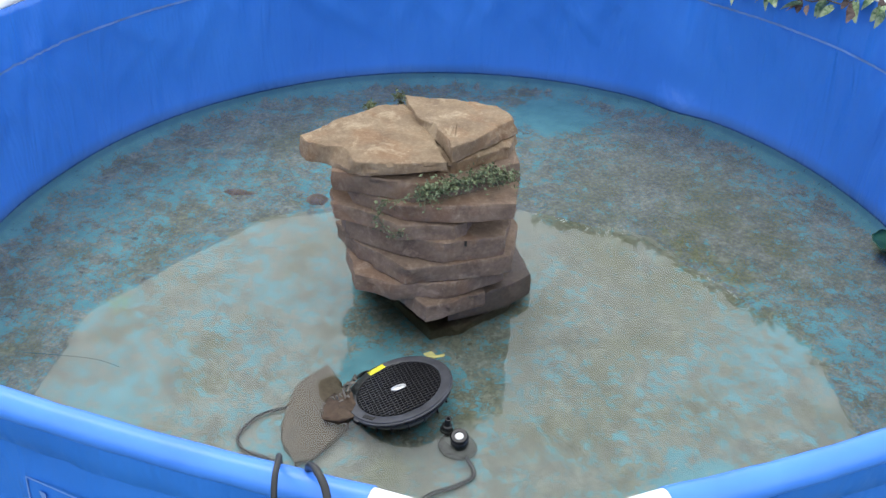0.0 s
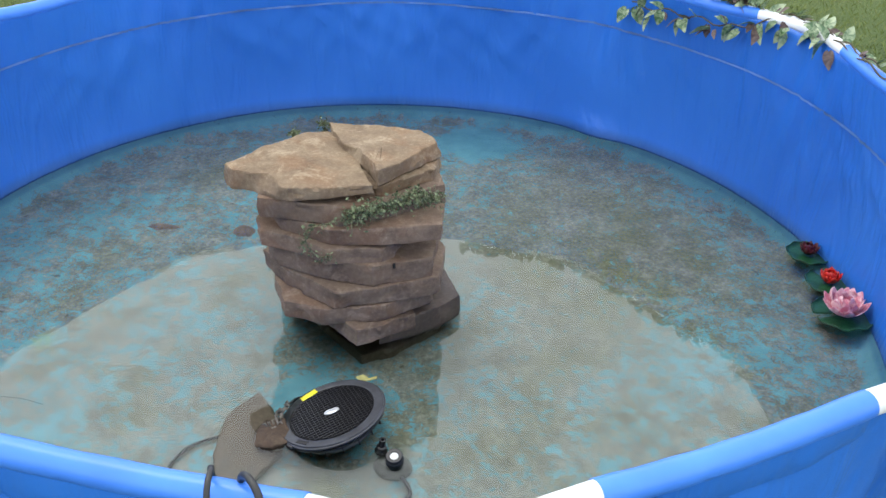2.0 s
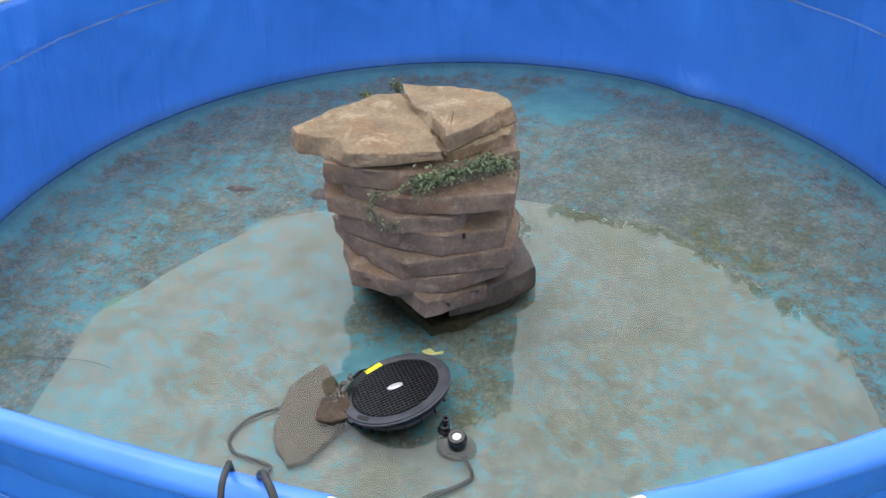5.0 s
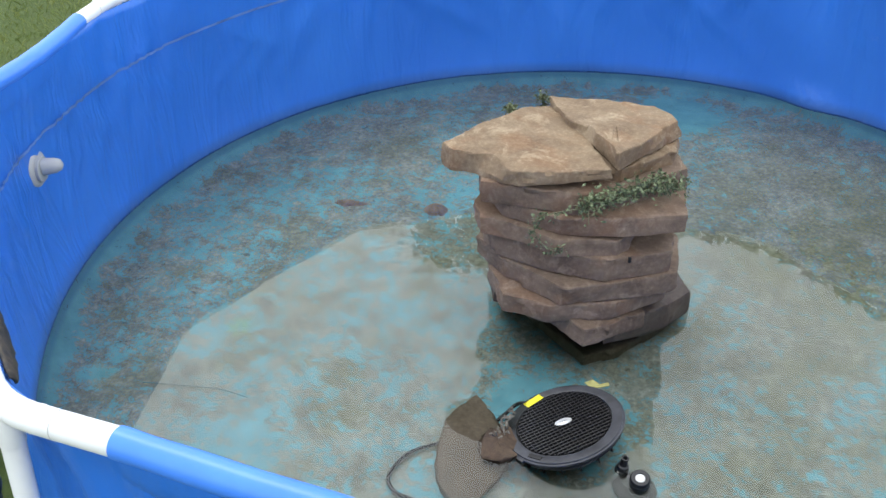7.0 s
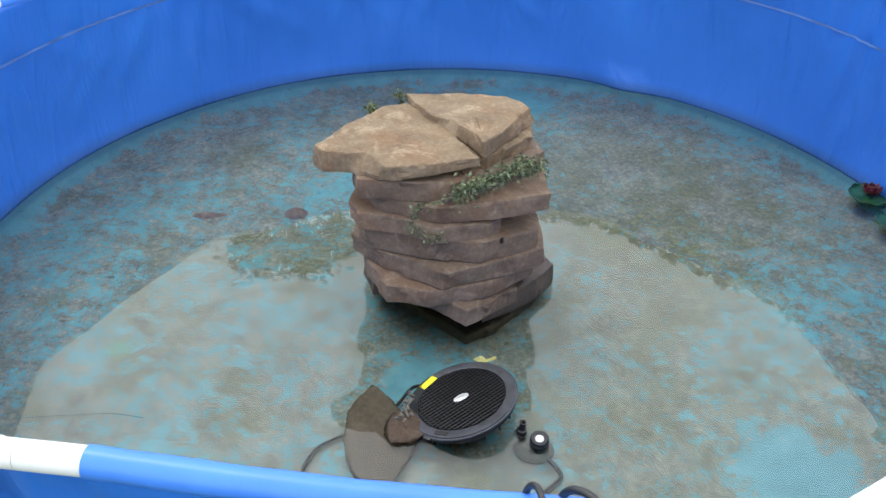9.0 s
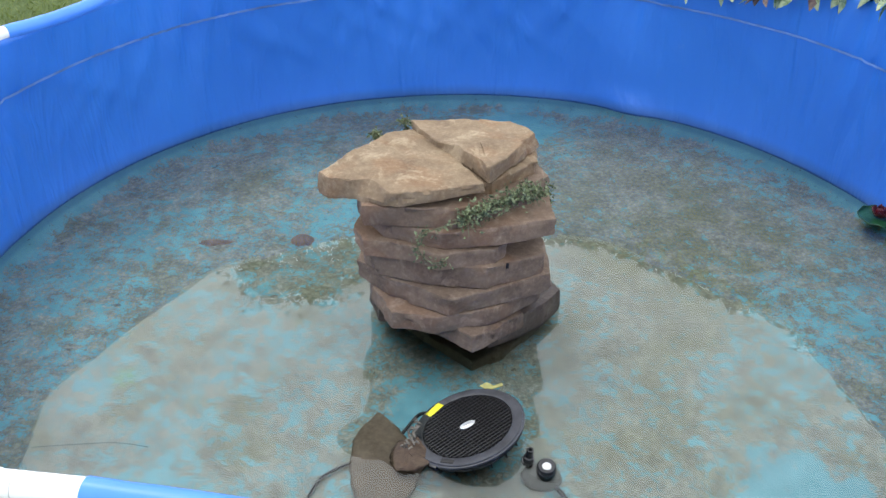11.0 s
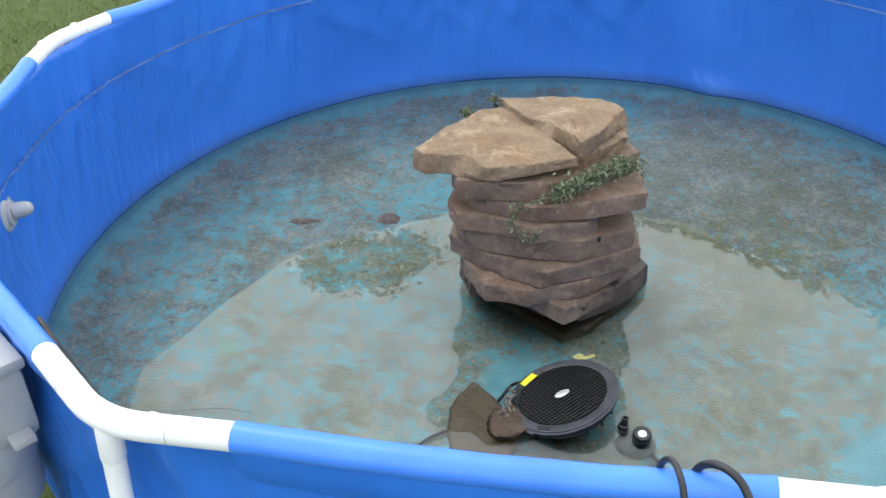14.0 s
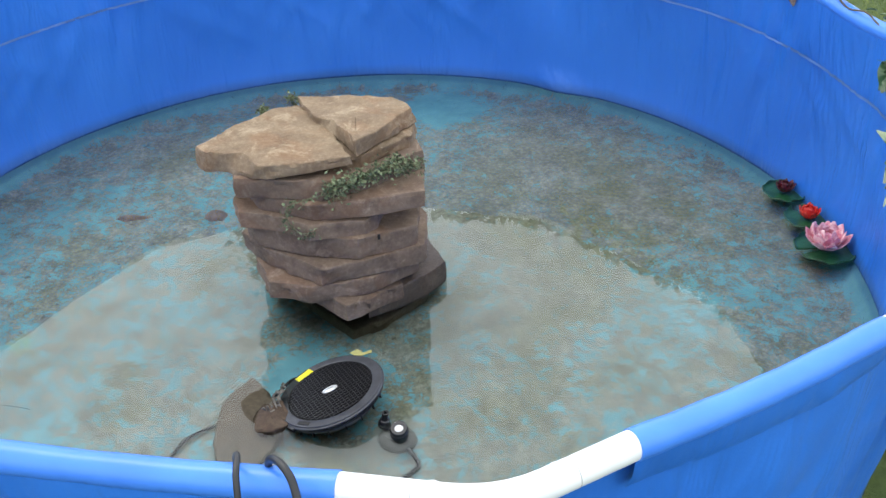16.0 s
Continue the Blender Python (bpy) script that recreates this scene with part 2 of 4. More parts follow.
def grass_material():
    m, n, l, b = node_mat("lawn", 0.9)
    f, g = noise_tex(n, l, 1.2, 5), noise_tex(n, l, 45, 5, 0.7)
    col = ramp(n, l, f, [(0.3, (0.060, 0.100, 0.014)), (0.55, (0.092, 0.138, 0.022)), (0.75, (0.135, 0.152, 0.040))])
    col = mix(n, l, 0.45, col, ramp(n, l, g, [(0.35, (0.020, 0.038, 0.008)), (0.7, (0.070, 0.108, 0.026))]))
    l.new(col, b.inputs["Base Color"])
    bump(n, l, b, g, 0.8, 0.03)
    return m


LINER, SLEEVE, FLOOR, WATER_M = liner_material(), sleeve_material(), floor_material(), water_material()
WHITE = plain("white_painted_steel", (0.74, 0.76, 0.78), 0.35, 0, 0.05, 12, 0.05)
SEAM = plain("welded_seam", (0.085, 0.170, 0.43), 0.5, 0, 0.4, 9)
TAN = stone_material("tan_sandstone", (0.074, 0.046, 0.026), (0.155, 0.106, 0.064), (0.268, 0.208, 0.138))
BROWN = stone_material("brown_sandstone", (0.078, 0.050, 0.036), (0.166, 0.114, 0.081), (0.268, 0.197, 0.145))
WET = stone_material("wet_sandstone", (0.030, 0.021, 0.016), (0.062, 0.044, 0.033), (0.110, 0.078, 0.056), 0.7)
DAMP = stone_material("damp_sandstone", (0.055, 0.038, 0.030), (0.120, 0.082, 0.062), (0.190, 0.132, 0.100), 0.4)
SUNK = stone_material("algae_coated_stone", (0.075, 0.056, 0.034), (0.135, 0.102, 0.066), (0.190, 0.148, 0.100), 0.3)
ROCK = reflection_toned_rock()
CLAY = stone_material("wet_brown_stone", (0.022, 0.013, 0.007), (0.046, 0.028, 0.016), (0.080, 0.052, 0.032), 0.1)
ROOT = plain("pale_frayed_roots", (0.15, 0.135, 0.11), 0.8, 0, 0.45, 60, 0.2)
BLACK = plain("black_plastic", (0.012, 0.012, 0.014), 0.38, 0, 0.3, 40, 0.08)
RING = plain("charcoal_plastic_ring", (0.040, 0.042, 0.050), 0.42, 0, 0.35, 35, 0.15)
PIT = plain("recess_shade_black", (0.006, 0.006, 0.007), 0.6, 0, 0.2, 30, 0)
CABLE = plain("black_rubber_cable", (0.012, 0.013, 0.016), 0.42, 0, 0.25, 40, 0.05)
SILTY = plain("silted_cable", (0.095, 0.205, 0.235), 0.7, 0, 0.3, 60, 0.1)
YELLOW = plain("yellow_sticker", (0.72, 0.66, 0.02), 0.5, 0, 0.05, 20, 0)
SILVER = plain("silver_badge", (0.52, 0.53, 0.53), 0.3, 0.3, 0.1, 60, 0.1)
LENS = plain("clear_lamp_lens", (0.72, 0.72, 0.68), 0.15, 0, 0.1, 90, 0.1)
LITTER = plain("brown_silt_coat", (0.235, 0.165, 0.125), 0.9, 0, 0.35, 40, 0.3)
SUNKP = plain("silted_dark_plastic", (0.120, 0.118, 0.108), 0.8, 0, 0.3, 40, 0.2)
GREYP = plain("light_grey_plastic", (0.36, 0.37, 0.38), 0.45, 0, 0.08, 10, 0.05)
GRASS = grass_material()
BLADE = leaf_material("grass_blades", (0.105, 0.150, 0.024), (0.185, 0.215, 0.055), 0.7, 9)
IVY = leaf_material("variegated_green_leaf", (0.050, 0.115, 0.045), (0.30, 0.36, 0.22), 0.4, 34)
PURPLE = leaf_material("purple_backed_leaf", (0.045, 0.022, 0.026), (0.14, 0.10, 0.085), 0.45, 30)
STEM = plain("brown_vine_stem", (0.075, 0.060, 0.035), 0.8, 0, 0.3, 60)
SPRIG = leaf_material("small_olive_leaf", (0.045, 0.066, 0.028), (0.21, 0.25, 0.13), 0.55, 60)
VINE = plain("olive_vine_stem", (0.13, 0.125, 0.07), 0.7, 0, 0.3, 60)
PAD = leaf_material("dark_green_lily_pad", (0.008, 0.050, 0.018), (0.018, 0.085, 0.034), 0.3, 30)
PINK = leaf_material("pink_petal", (0.62, 0.20, 0.27), (0.78, 0.52, 0.54), 0.5, 45)
RED = leaf_material("red_petal", (0.50, 0.008, 0.010), (0.65, 0.05, 0.03), 0.35, 40)
MAROON = leaf_material("maroon_petal", (0.055, 0.004, 0.010), (0.10, 0.012, 0.02), 0.3, 40)
POLLEN = plain("pale_stamens", (0.75, 0.45, 0.30), 0.6)
BARK = plain("bark", (0.07, 0.055, 0.04), 0.9, 0, 0.3, 8, 0.6)
CROWN = leaf_material("tree_leaves", (0.030, 0.050, 0.015), (0.06, 0.085, 0.025), 0.6, 2)
DRIED = leaf_material("dark_dried_leaf", (0.008, 0.007, 0.006), (0.055, 0.042, 0.028), 0.6, 40)
LEAFY = plain("yellow_fallen_leaf", (0.36, 0.34, 0.12), 0.7, 0, 0.2, 60)
PRINT = plain("pale_printed_ink", (0.13, 0.25, 0.62), 0.5, 0, 0.1, 60, 0)


# ---- builders ----
def root_of(ob):
    while ob.parent:
        ob = ob.parent
    return ob


def part(name, bm, material, parent, label="", smooth=40):
    base = root_of(parent).location
    bmesh.ops.translate(bm, vec=-Vector(base), verts=bm.verts)
    me = bpy.data.meshes.new(name)
    bm.to_mesh(me)
    bm.free()
    me.materials.append(material)
    if smooth:
        me.shade_smooth()
        me.set_sharp_from_angle(angle=radians(smooth))
    ob = new(name, me)
    ob.parent = parent
    if label:
        tagged(ob, label)
    return ob


def thing(name, loc, label, category, group="", kind=""):
    e = new(name)
    e.location = loc
    e.empty_display_size = 0.05
    bpy.context.view_layer.update()
    return tagged(e, label, category, group, kind)


def single(name, bm, material, label, category, kind="", group="", smooth=40):
    me = bpy.data.meshes.new(name)
    bm.to_mesh(me)
    bm.free()
    me.materials.append(material)
    if smooth:
        me.shade_smooth()
        me.set_sharp_from_angle(angle=radians(smooth))
    return tagged(new(name, me), label, category, group, kind)


def tube(points, radius, segs=12, closed_ends=True, ribs=0.0, bm=None):
    """Sweeps a ring along points, with parallel frames."""
    bm = bm or bmesh.new()
    pts = [Vector(p) for p in points]
    rad = radius if isinstance(radius, (list, tuple)) else [radius] * len(pts)
    up, rings = None, []
    for i, p in enumerate(pts):
        t = (pts[min(i + 1, len(pts) - 1)] - pts[max(i - 1, 0)]).normalized()
        if up is None:
            up = t.orthogonal() if abs(t.z) > 0.9 else Vector((0, 0, 1))
        side = t.cross(up).normalized()
        up = side.cross(t).normalized()
        ring = []
        for k in range(segs):
            a = 2 * math.pi * k / segs
            r = rad[i] + (ribs if k % 2 else 0.0)
            ring.append(bm.verts.new(p + (side * math.cos(a) + up * math.sin(a)) * r))
        rings.append(ring)
    for r0, r1 in zip(rings, rings[1:]):
        for k in range(segs):
            bm.faces.new((r0[k], r1[k], r1[(k + 1) % segs], r0[(k + 1) % segs]))
    if closed_ends:
        bm.faces.new(rings[0])
        bm.faces.new(rings[-1][::-1])
    bmesh.ops.recalc_face_normals(bm, faces=bm.faces)
    return bm


def spline(points, steps=8):
    """Points of a smooth curve through the given ones."""
    p = [Vector(q) for q in points]
    out = []
    for i in range(len(p) - 1):
        a, b, c, d = p[max(i - 1, 0)], p[i], p[i + 1], p[min(i + 2, len(p) - 1)]
        for s in range(steps):
            t = s / steps
            out.append(0.5 * (2 * b + (c - a) * t + (2 * a - 5 * b + 4 * c - d) * t * t + (3 * b - a - 3 * c + d) * t ** 3))
    out.append(p[-1])
    return out


def lathe(profile, segs=32, matrix=Matrix.Identity(4), bm=None):
    """Turns a profile of (radius, height) round z."""
    bm = bm or bmesh.new()
    rings = []
    for r, z in profile:
        if r < 1e-6:
            rings.append([bm.verts.new(matrix @ Vector((0, 0, z)))])
        else:
            rings.append([bm.verts.new(matrix @ Vector((r * math.cos(2 * math.pi * k / segs), r * math.sin(2 * math.pi * k / segs), z))) for k in range(segs)])
    for a, b in zip(rings, rings[1:]):
        for k in range(segs):
            j = (k + 1) % segs
            if len(a) == 1 and len(b) > 1:
                bm.faces.new((a[0], b[k], b[j]))
            elif len(b) == 1 and len(a) > 1:
                bm.faces.new((a[k], a[j], b[0]))
            elif len(a) > 1:
                bm.faces.new((a[k], a[j], b[j], b[k]))
    bmesh.ops.recalc_face_normals(bm, faces=bm.faces)
    return bm


def box(size, matrix, bevel=0.0, bm=None):
    bm = bm or bmesh.new()
    made = bmesh.ops.create_cube(bm, size=1, matrix=matrix @ Matrix.Diagonal((*size, 1)))
    if bevel:
        edges = {e for v in made["verts"] for e in v.link_edges}
        bmesh.ops.bevel(bm, geom=list(edges), offset=bevel, segments=2, affect="EDGES", profile=0.6)
    return bm


# ---- the pool's plan ----
WATER, BED = 0.06, 0.012
CORNERS = [(-69.5, 1.561), (-35.8, 1.56), (1.2, 1.51), (36.5, 1.50), (71.5, 1.50), (106.5, 1.50), (141.5, 1.50), (175.8, 1.513), (211.8, 1.55), (247.5, 1.543)]
ARM, PIPE = 0.213, 0.0202


def rim_z(x, y):
    # the beam is lifted a little where the filter hangs, and sinks beside it
    off = (math.degrees(math.atan2(y, x)) - 211.8 + 180) % 360 - 180
    low = off - 38.0
    return 0.718 + 0.028 * min(x, 0.0) + 0.012 * max(x, 0.0) - 0.012 * y + 0.028 * math.exp(-(off / 22.0) ** 2) - 0.009 * math.exp(-(low / 24.0) ** 2)


def corner(i):
    a, r = CORNERS[i % len(CORNERS)]
    x, y = r * math.cos(radians(a)), r * math.sin(radians(a))
    return Vector((x, y, rim_z(x, y)))


def rim_radius(theta):
    """Radius of the rim's straight runs at an angle in degrees."""
    d = Vector((math.cos(radians(theta)), math.sin(radians(theta))))
    best = 9.0
    for i in range(len(CORNERS)):
        p, q = corner(i), corner(i + 1)
        e = Vector((q.x - p.x, q.y - p.y))
        den = d.x * e.y - d.y * e.x
        if abs(den) > 1e-9:
            t = (p.x * e.y - p.y * e.x) / den
            u = (p.x * d.y - p.y * d.x) / den
            if t > 0 and -1e-6 <= u <= 1 + 1e-6:
                best = min(best, t)
    return best


def near_corner(theta):
    """Degrees to the nearest corner, and that corner's radius."""
    return min((abs((theta - a + 180) % 360 - 180), r) for a, r in CORNERS)


def corner_gap(theta):
    return near_corner(theta)[0]


def wall_radius(theta, z):
    """Inner face of the liner."""
    x, y = math.cos(radians(theta)) * 1.46, math.sin(radians(theta)) * 1.46
    top = rim_z(x, y)
    h = max(0.0, min(1.0, (z - WATER) / (top - WATER)))
    h = h * h * (3 - 2 * h) * 0.75 + h * 0.25
    r_top = min(rim_radius(theta) - 0.016, near_corner(theta)[1] - 0.037)
    r = 1.464 * (1 - h) + r_top * h
    # the wall bellies out between floor and beam
    lin = max(0.0, min(1.0, (z - WATER) / (top - WATER)))
    gap = corner_gap(theta)
    r += 0.030 * math.sin(math.pi * lin ** 0.8) * (1 - math.exp(-(gap / 7.0) ** 2))
    calm = 1.0 - lin ** 5
    # tension folds that fan out under the corners, and slack waves between
    w = noise.noise(Vector((theta * 0.16, z * 1.1, 3.0)))
    v = noise.noise(Vector((theta * 0.45 + z * 2.5, z * 1.6, 9.0)))
    r += calm * (0.014 * w * (0.06 + h) + 0.005 * v * (0.05 + h))
    fan = math.exp(-(gap / 7.0) ** 2) * h * calm
    r -= 0.013 * fan * math.sin(theta * 1.35 + z * 9.0)
    for start, reach, wide, deep in ((3.0, 9.0, 1.6, 0.020), (1.2, 5.5, 0.9, 0.014), (5.5, 14.0, 2.0, 0.014)):
        slant = math.exp(-((gap - start - (1 - h) * reach) / wide) ** 2) * h * (1.2 - h)
        r -= deep * slant * calm
    # sparse slanting creases
    for lean, seed in ((6.0, 21.0), (-7.5, 33.0)):
        crease = 1 - abs(noise.noise(Vector((theta * 0.13 + z * lean, z * 0.9, seed)))) * 2.2
        r -= 0.008 * max(0.0, crease) ** 5 * min(1.0, h * 2.0) * calm
    # a loose pucker above the water on the far side
    r -= 0.030 * math.exp(-((theta - 69.0 - (z - 0.06) * 30) / 4.0) ** 2 - ((z - 0.06) / 0.055) ** 2)
    return r


def on_wall(theta, z, inset=0.0):
    r = wall_radius(theta, z) - inset
    return Vector((r * math.cos(radians(theta)), r * math.sin(radians(theta)), z))


# ---- ground ----
def build_ground():
    bm = bmesh.new()
    rings, segs = [0.0, 1.0, 2.0, 3.0, 4.5, 7, 12, 25, 60, 200, 800, 2500], 72
    prev = None
    for r in rings:
        if r == 0:
            row = [bm.verts.new((0, 0, 0))]
        else:
            row = [bm.verts.new((r * math.cos(2 * math.pi * k / segs), r * math.sin(2 * math.pi * k / segs),
                                 -0.004 + (0.02 * noise.noise(Vector((r * math.cos(2 * math.pi * k / segs), r * math.sin(2 * math.pi * k / segs), 0))) if 2 < r < 60 else 0))) for k in range(segs)]
        if prev:
            for k in range(segs):
                j = (k + 1) % segs
                if len(prev) == 1:
                    bm.faces.new((prev[0], row[k], row[j]))
                else:
                    bm.faces.new((prev[k], row[k], row[j], prev[j]))
        prev = row
    single("ground", bm, GRASS, "short green lawn with dry patches round the pool", "lawn", "structure")


def build_grass():
    rnd = random.Random(5)
    verts, faces = [], []
    for _ in range(110000):
        a = radians(rnd.uniform(0, 360))
        r = 1.58 + 3.2 * rnd.random() ** 1.5
        x, y = r * math.cos(a), r * math.sin(a)
        h, w, t = rnd.uniform(0.012, 0.034), rnd.uniform(0.0015, 0.0032), rnd.uniform(0, 6.28)
        lx, ly = rnd.uniform(-0.03, 0.03), rnd.uniform(-0.03, 0.03)
        dx, dy = w * math.cos(t), w * math.sin(t)
        k = len(verts)
        verts += [(x - dx, y - dy, -0.006), (x + dx, y + dy, -0.006), (x + lx * 0.5 + dx * 0.6, y + ly * 0.5 + dy * 0.6, h * 0.65), (x + lx, y + ly, h)]
        faces += [(k, k + 1, k + 2), (k, k + 2, k + 3)]
    me = bpy.data.meshes.new("grass")
    me.from_pydata(verts, [], faces)
    me.materials.append(BLADE)
    tagged(new("grass", me), "short green lawn grass blades with dry tips", "grass", kind="stuff")


build_ground()


# ---- the pool ----
def build_pool():
    pool = thing("frame_pool", (0, 0, 0), "round blue vinyl frame pool with white steel joints", "pool")
    n_a, n_z = 400, 26
    bm = bmesh.new()
    grid = []
    for k in range(n_a):
        th = 360 * k / n_a
        x, y = 1.46 * math.cos(radians(th)), 1.46 * math.sin(radians(th))
        gap = corner_gap(th)
        dip = 0.008 * math.exp(-(gap / 4.2) ** 4)
        top = rim_z(x, y) - 0.004 - dip
        col = []
        for j in range(n_z + 1):
            z = 0.02 + (top - 0.02) * j / n_z
            col.append(bm.verts.new(on_wall(th, z)))
        grid.append(col)
    for k in range(n_a):
        a, b = grid[k], grid[(k + 1) % n_a]
        for j in range(n_z):
            bm.faces.new((a[j], b[j], b[j + 1], a[j + 1]))
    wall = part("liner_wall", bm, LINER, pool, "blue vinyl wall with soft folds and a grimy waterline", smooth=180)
    sol = wall.modifiers.new("thickness", "SOLIDIFY")
    sol.thickness, sol.offset = 0.004, -1.0
    # bed of the pool with a rounded foot
    bm = bmesh.new()
    prof = [0.0] + [1.38 * i / 46 for i in range(1, 47)]
    rows = []
    segs = 220
    for r in prof:
        row = []
        for k in range(segs if r else 1):
            th = 2 * math.pi * k / segs
            x, y = r * math.cos(th), r * math.sin(th)
            row.append(bm.verts.new((x, y, BED - 0.004 + 0.004 * noise.noise(Vector((x * 3, y * 3, 1))) + 0.0025 * noise.noise(Vector((x * 11, y * 11, 4))))))
        rows.append(row)
    for back, z in ((0.058, 0.013), (0.038, 0.019), (0.023, 0.030), (0.011, 0.044), (-0.001, 0.0590)):
        rows.append([bm.verts.new(on_wall(360 * k / segs, z, back)) for k in range(segs)])
    for a, b in zip(rows, rows[1:]):
        for k in range(segs):
            j = (k + 1) % segs
            if len(a) == 1:
                bm.faces.new((a[0], b[k], b[j]))
            else:
                bm.faces.new((a[k], b[k], b[j], a[j]))
    part("liner_floor", bm, FLOOR, pool, "turquoise liner floor patched with brown silt and algae", smooth=180)
    # welded seam round the wall
    bm = bmesh.new()
    prev = None
    for k in range(801):
        th = 360 * k / 800
        level = 0.500 + 0.014 * math.cos(radians(th - 45.0))
        reach = min(wall_radius(th + d, level + e) for d in (-3.0, -1.5, 0.0, 1.5, 3.0) for e in (0.0, 0.009)) - 0.004
        x, y = reach * math.cos(radians(th)), reach * math.sin(radians(th))
        a, b = bm.verts.new((x, y, level)), bm.verts.new((x, y, level + 0.008))
        if prev:
            bm.faces.new((prev[0], a, b, prev[1]))
        prev = (a, b)
    part("seam", bm, SEAM, pool, "thin pale welded seam", smooth=180)
    count = len(CORNERS)
    for i in range(count):
        v, nxt, prv = corner(i), corner(i + 1), corner(i - 1)
        d_in, d_out = (prv - v).normalized(), (nxt - v).normalized()
        # blue sleeve with fine ribs
        a, b = v + d_out * (ARM - 0.006), nxt + (v - nxt).normalized() * (ARM - 0.006)
        pts = []
        for s in range(15):
            t = s / 14
            p = a.lerp(b, t)
            p.z -= 0.013 * math.sin(math.pi * t)
            pts.append(p)
        part("rim_sleeve", tube(pts, [PIPE + 0.0025 + 0.0006 * math.sin(s * 2.1 + i) for s in range(15)], 64, True, 0.00025), SLEEVE, pool, "ribbed blue vinyl sleeve over the beam", smooth=25)
        # skirt of the sleeve where it joins the wall
        bm = bmesh.new()
        prev = None
        for s in range(31):
            p = a.lerp(b, s / 30)
            p.z -= 0.013 * math.sin(math.pi * s / 30)
            th = math.degrees(math.atan2(p.y, p.x))
            outw = Vector((p.x, p.y, 0)).normalized()
            wob = 0.004 * noise.noise(Vector((s * 0.5, i * 3.0, 0)))
            q0, q1 = p + outw * 0.014 + Vector((0, 0, -PIPE * 0.7)), on_wall(th, p.z - 0.085 + wob * 2) + outw * (0.012 + wob)
            mid = q0.lerp(q1, 0.5) + outw * (0.006 + wob)
            row = [bm.verts.new(q) for q in (q0, mid, q1)]
            if prev:
                for m_ in range(2):
                    bm.faces.new((prev[m_], row[m_], row[m_ + 1], prev[m_ + 1]))
            prev = row
        part("sleeve_hem", bm, LINER, pool, smooth=180)
        # welded flap of the sleeve on the inside
        bm = bmesh.new()
        prev = None
        for s in range(41):
            p = a.lerp(b, s / 40)
            p.z -= 0.013 * math.sin(math.pi * s / 40)
            th = math.degrees(math.atan2(p.y, p.x))
            inw = -Vector((p.x, p.y, 0)).normalized()
            wob = noise.noise(Vector((s * 0.9, i * 5.0, 7.0)))
            q0 = p + inw * (PIPE * 0.86) + Vector((0, 0, -PIPE * 0.5))
            q2 = on_wall(th, p.z - 0.066 + 0.004 * wob, 0.0025)
            q1 = q0.lerp(q2, 0.5) + inw * (0.002 + 0.003 * wob)
            row = [bm.verts.new(q) for q in (q0, q1, q2)]
            if prev:
                for m_ in range(2):
                    bm.faces.new((prev[m_], prev[m_ + 1], row[m_ + 1], row[m_]))
            prev = row
        part("inner_hem", bm, LINER, pool, smooth=180)
        # white bent corner joint
        path = [v + d_in * (ARM * t) for t in (1.0, 0.8, 0.6, 0.42)]
        p0, p1 = v + d_in * 0.07, v + d_out * 0.07
        path += [p0.lerp(v, t).lerp(v.lerp(p1, t), t) for t in (0.0, 0.2, 0.4, 0.6, 0.8, 1.0)]
        path += [v + d_out * (ARM * t) for t in (0.42, 0.6, 0.8, 1.0)]
        joint = part("corner_joint", tube(path, PIPE + 0.0012, 24), WHITE, pool, "white steel corner elbow")
        for d in (d_in, d_out):
            c = v + d * (ARM * 0.52)
            part("joint_ring", tube([c - d * 0.0006, c + d * 0.0006], PIPE + 0.0015, 24), GREYP, joint)
            c2 = v + d * (ARM * 0.40) + Vector((0, 0, PIPE))
            part("snap_button", lathe([(0.013, -0.005), (0.011, 0.002), (0.008, 0.005), (0.004, 0.0068), (0, 0.007)], 18, Matrix.Translation(c2)), WHITE, joint)
        # leg in its socket
        mid = p0.lerp(v, 0.5).lerp(v.lerp(p1, 0.5), 0.5)
        outw = Vector((v.x, v.y, 0)).normalized()
        foot = Vector((mid.x, mid.y, 0.0)) + outw * 0.055
        ax = (foot - mid).normalized()
        part("leg_socket", tube([mid + ax * 0.010, mid + ax * 0.07, mid + ax * 0.075], [PIPE * 0.98, PIPE * 0.98, PIPE * 0.9], 20), WHITE, pool)
        part("leg", tube([mid + ax * 0.06, mid.lerp(foot, 0.5), foot], 0.0175, 20), WHITE, pool, "white steel upright leg")
        bolt = mid + ax * 0.05 + (outw.cross(Vector((0, 0, 1)))).normalized() * 0.02
        part("leg_bolt", lathe([(0.006, -0.004), (0.006, 0.004), (0, 0.006)], 10, Matrix.Translation(bolt)), WHITE, pool)
    # return inlet through the wall
    th, z = 197.2, 0.416
    c = on_wall(th, z)
    inw = Vector((-math.cos(radians(th)), -math.sin(radians(th)), 0))
    m = Matrix.Translation(c) @ inw.to_track_quat("Z", "Y").to_matrix().to_4x4() @ Matrix.Scale(1.22, 4)
    inlet = part("wall_inlet", lathe([(0.040, -0.012), (0.040, 0.006), (0.036, 0.010), (0.027, 0.011), (0.027, 0.018), (0.022, 0.019), (0, 0.019)], 36, m), GREYP, pool, "pale grey plastic return inlet flange")
    tilt = m @ Matrix.Translation((0, 0.004, 0.016)) @ Matrix.Rotation(radians(18), 4, "Y")
    part("inlet_nozzle", lathe([(0.018, 0.0), (0.018, 0.014), (0.0165, 0.028), (0.012, 0.039), (0.005, 0.043), (0, 0.044)], 28, tilt), GREYP, inlet)
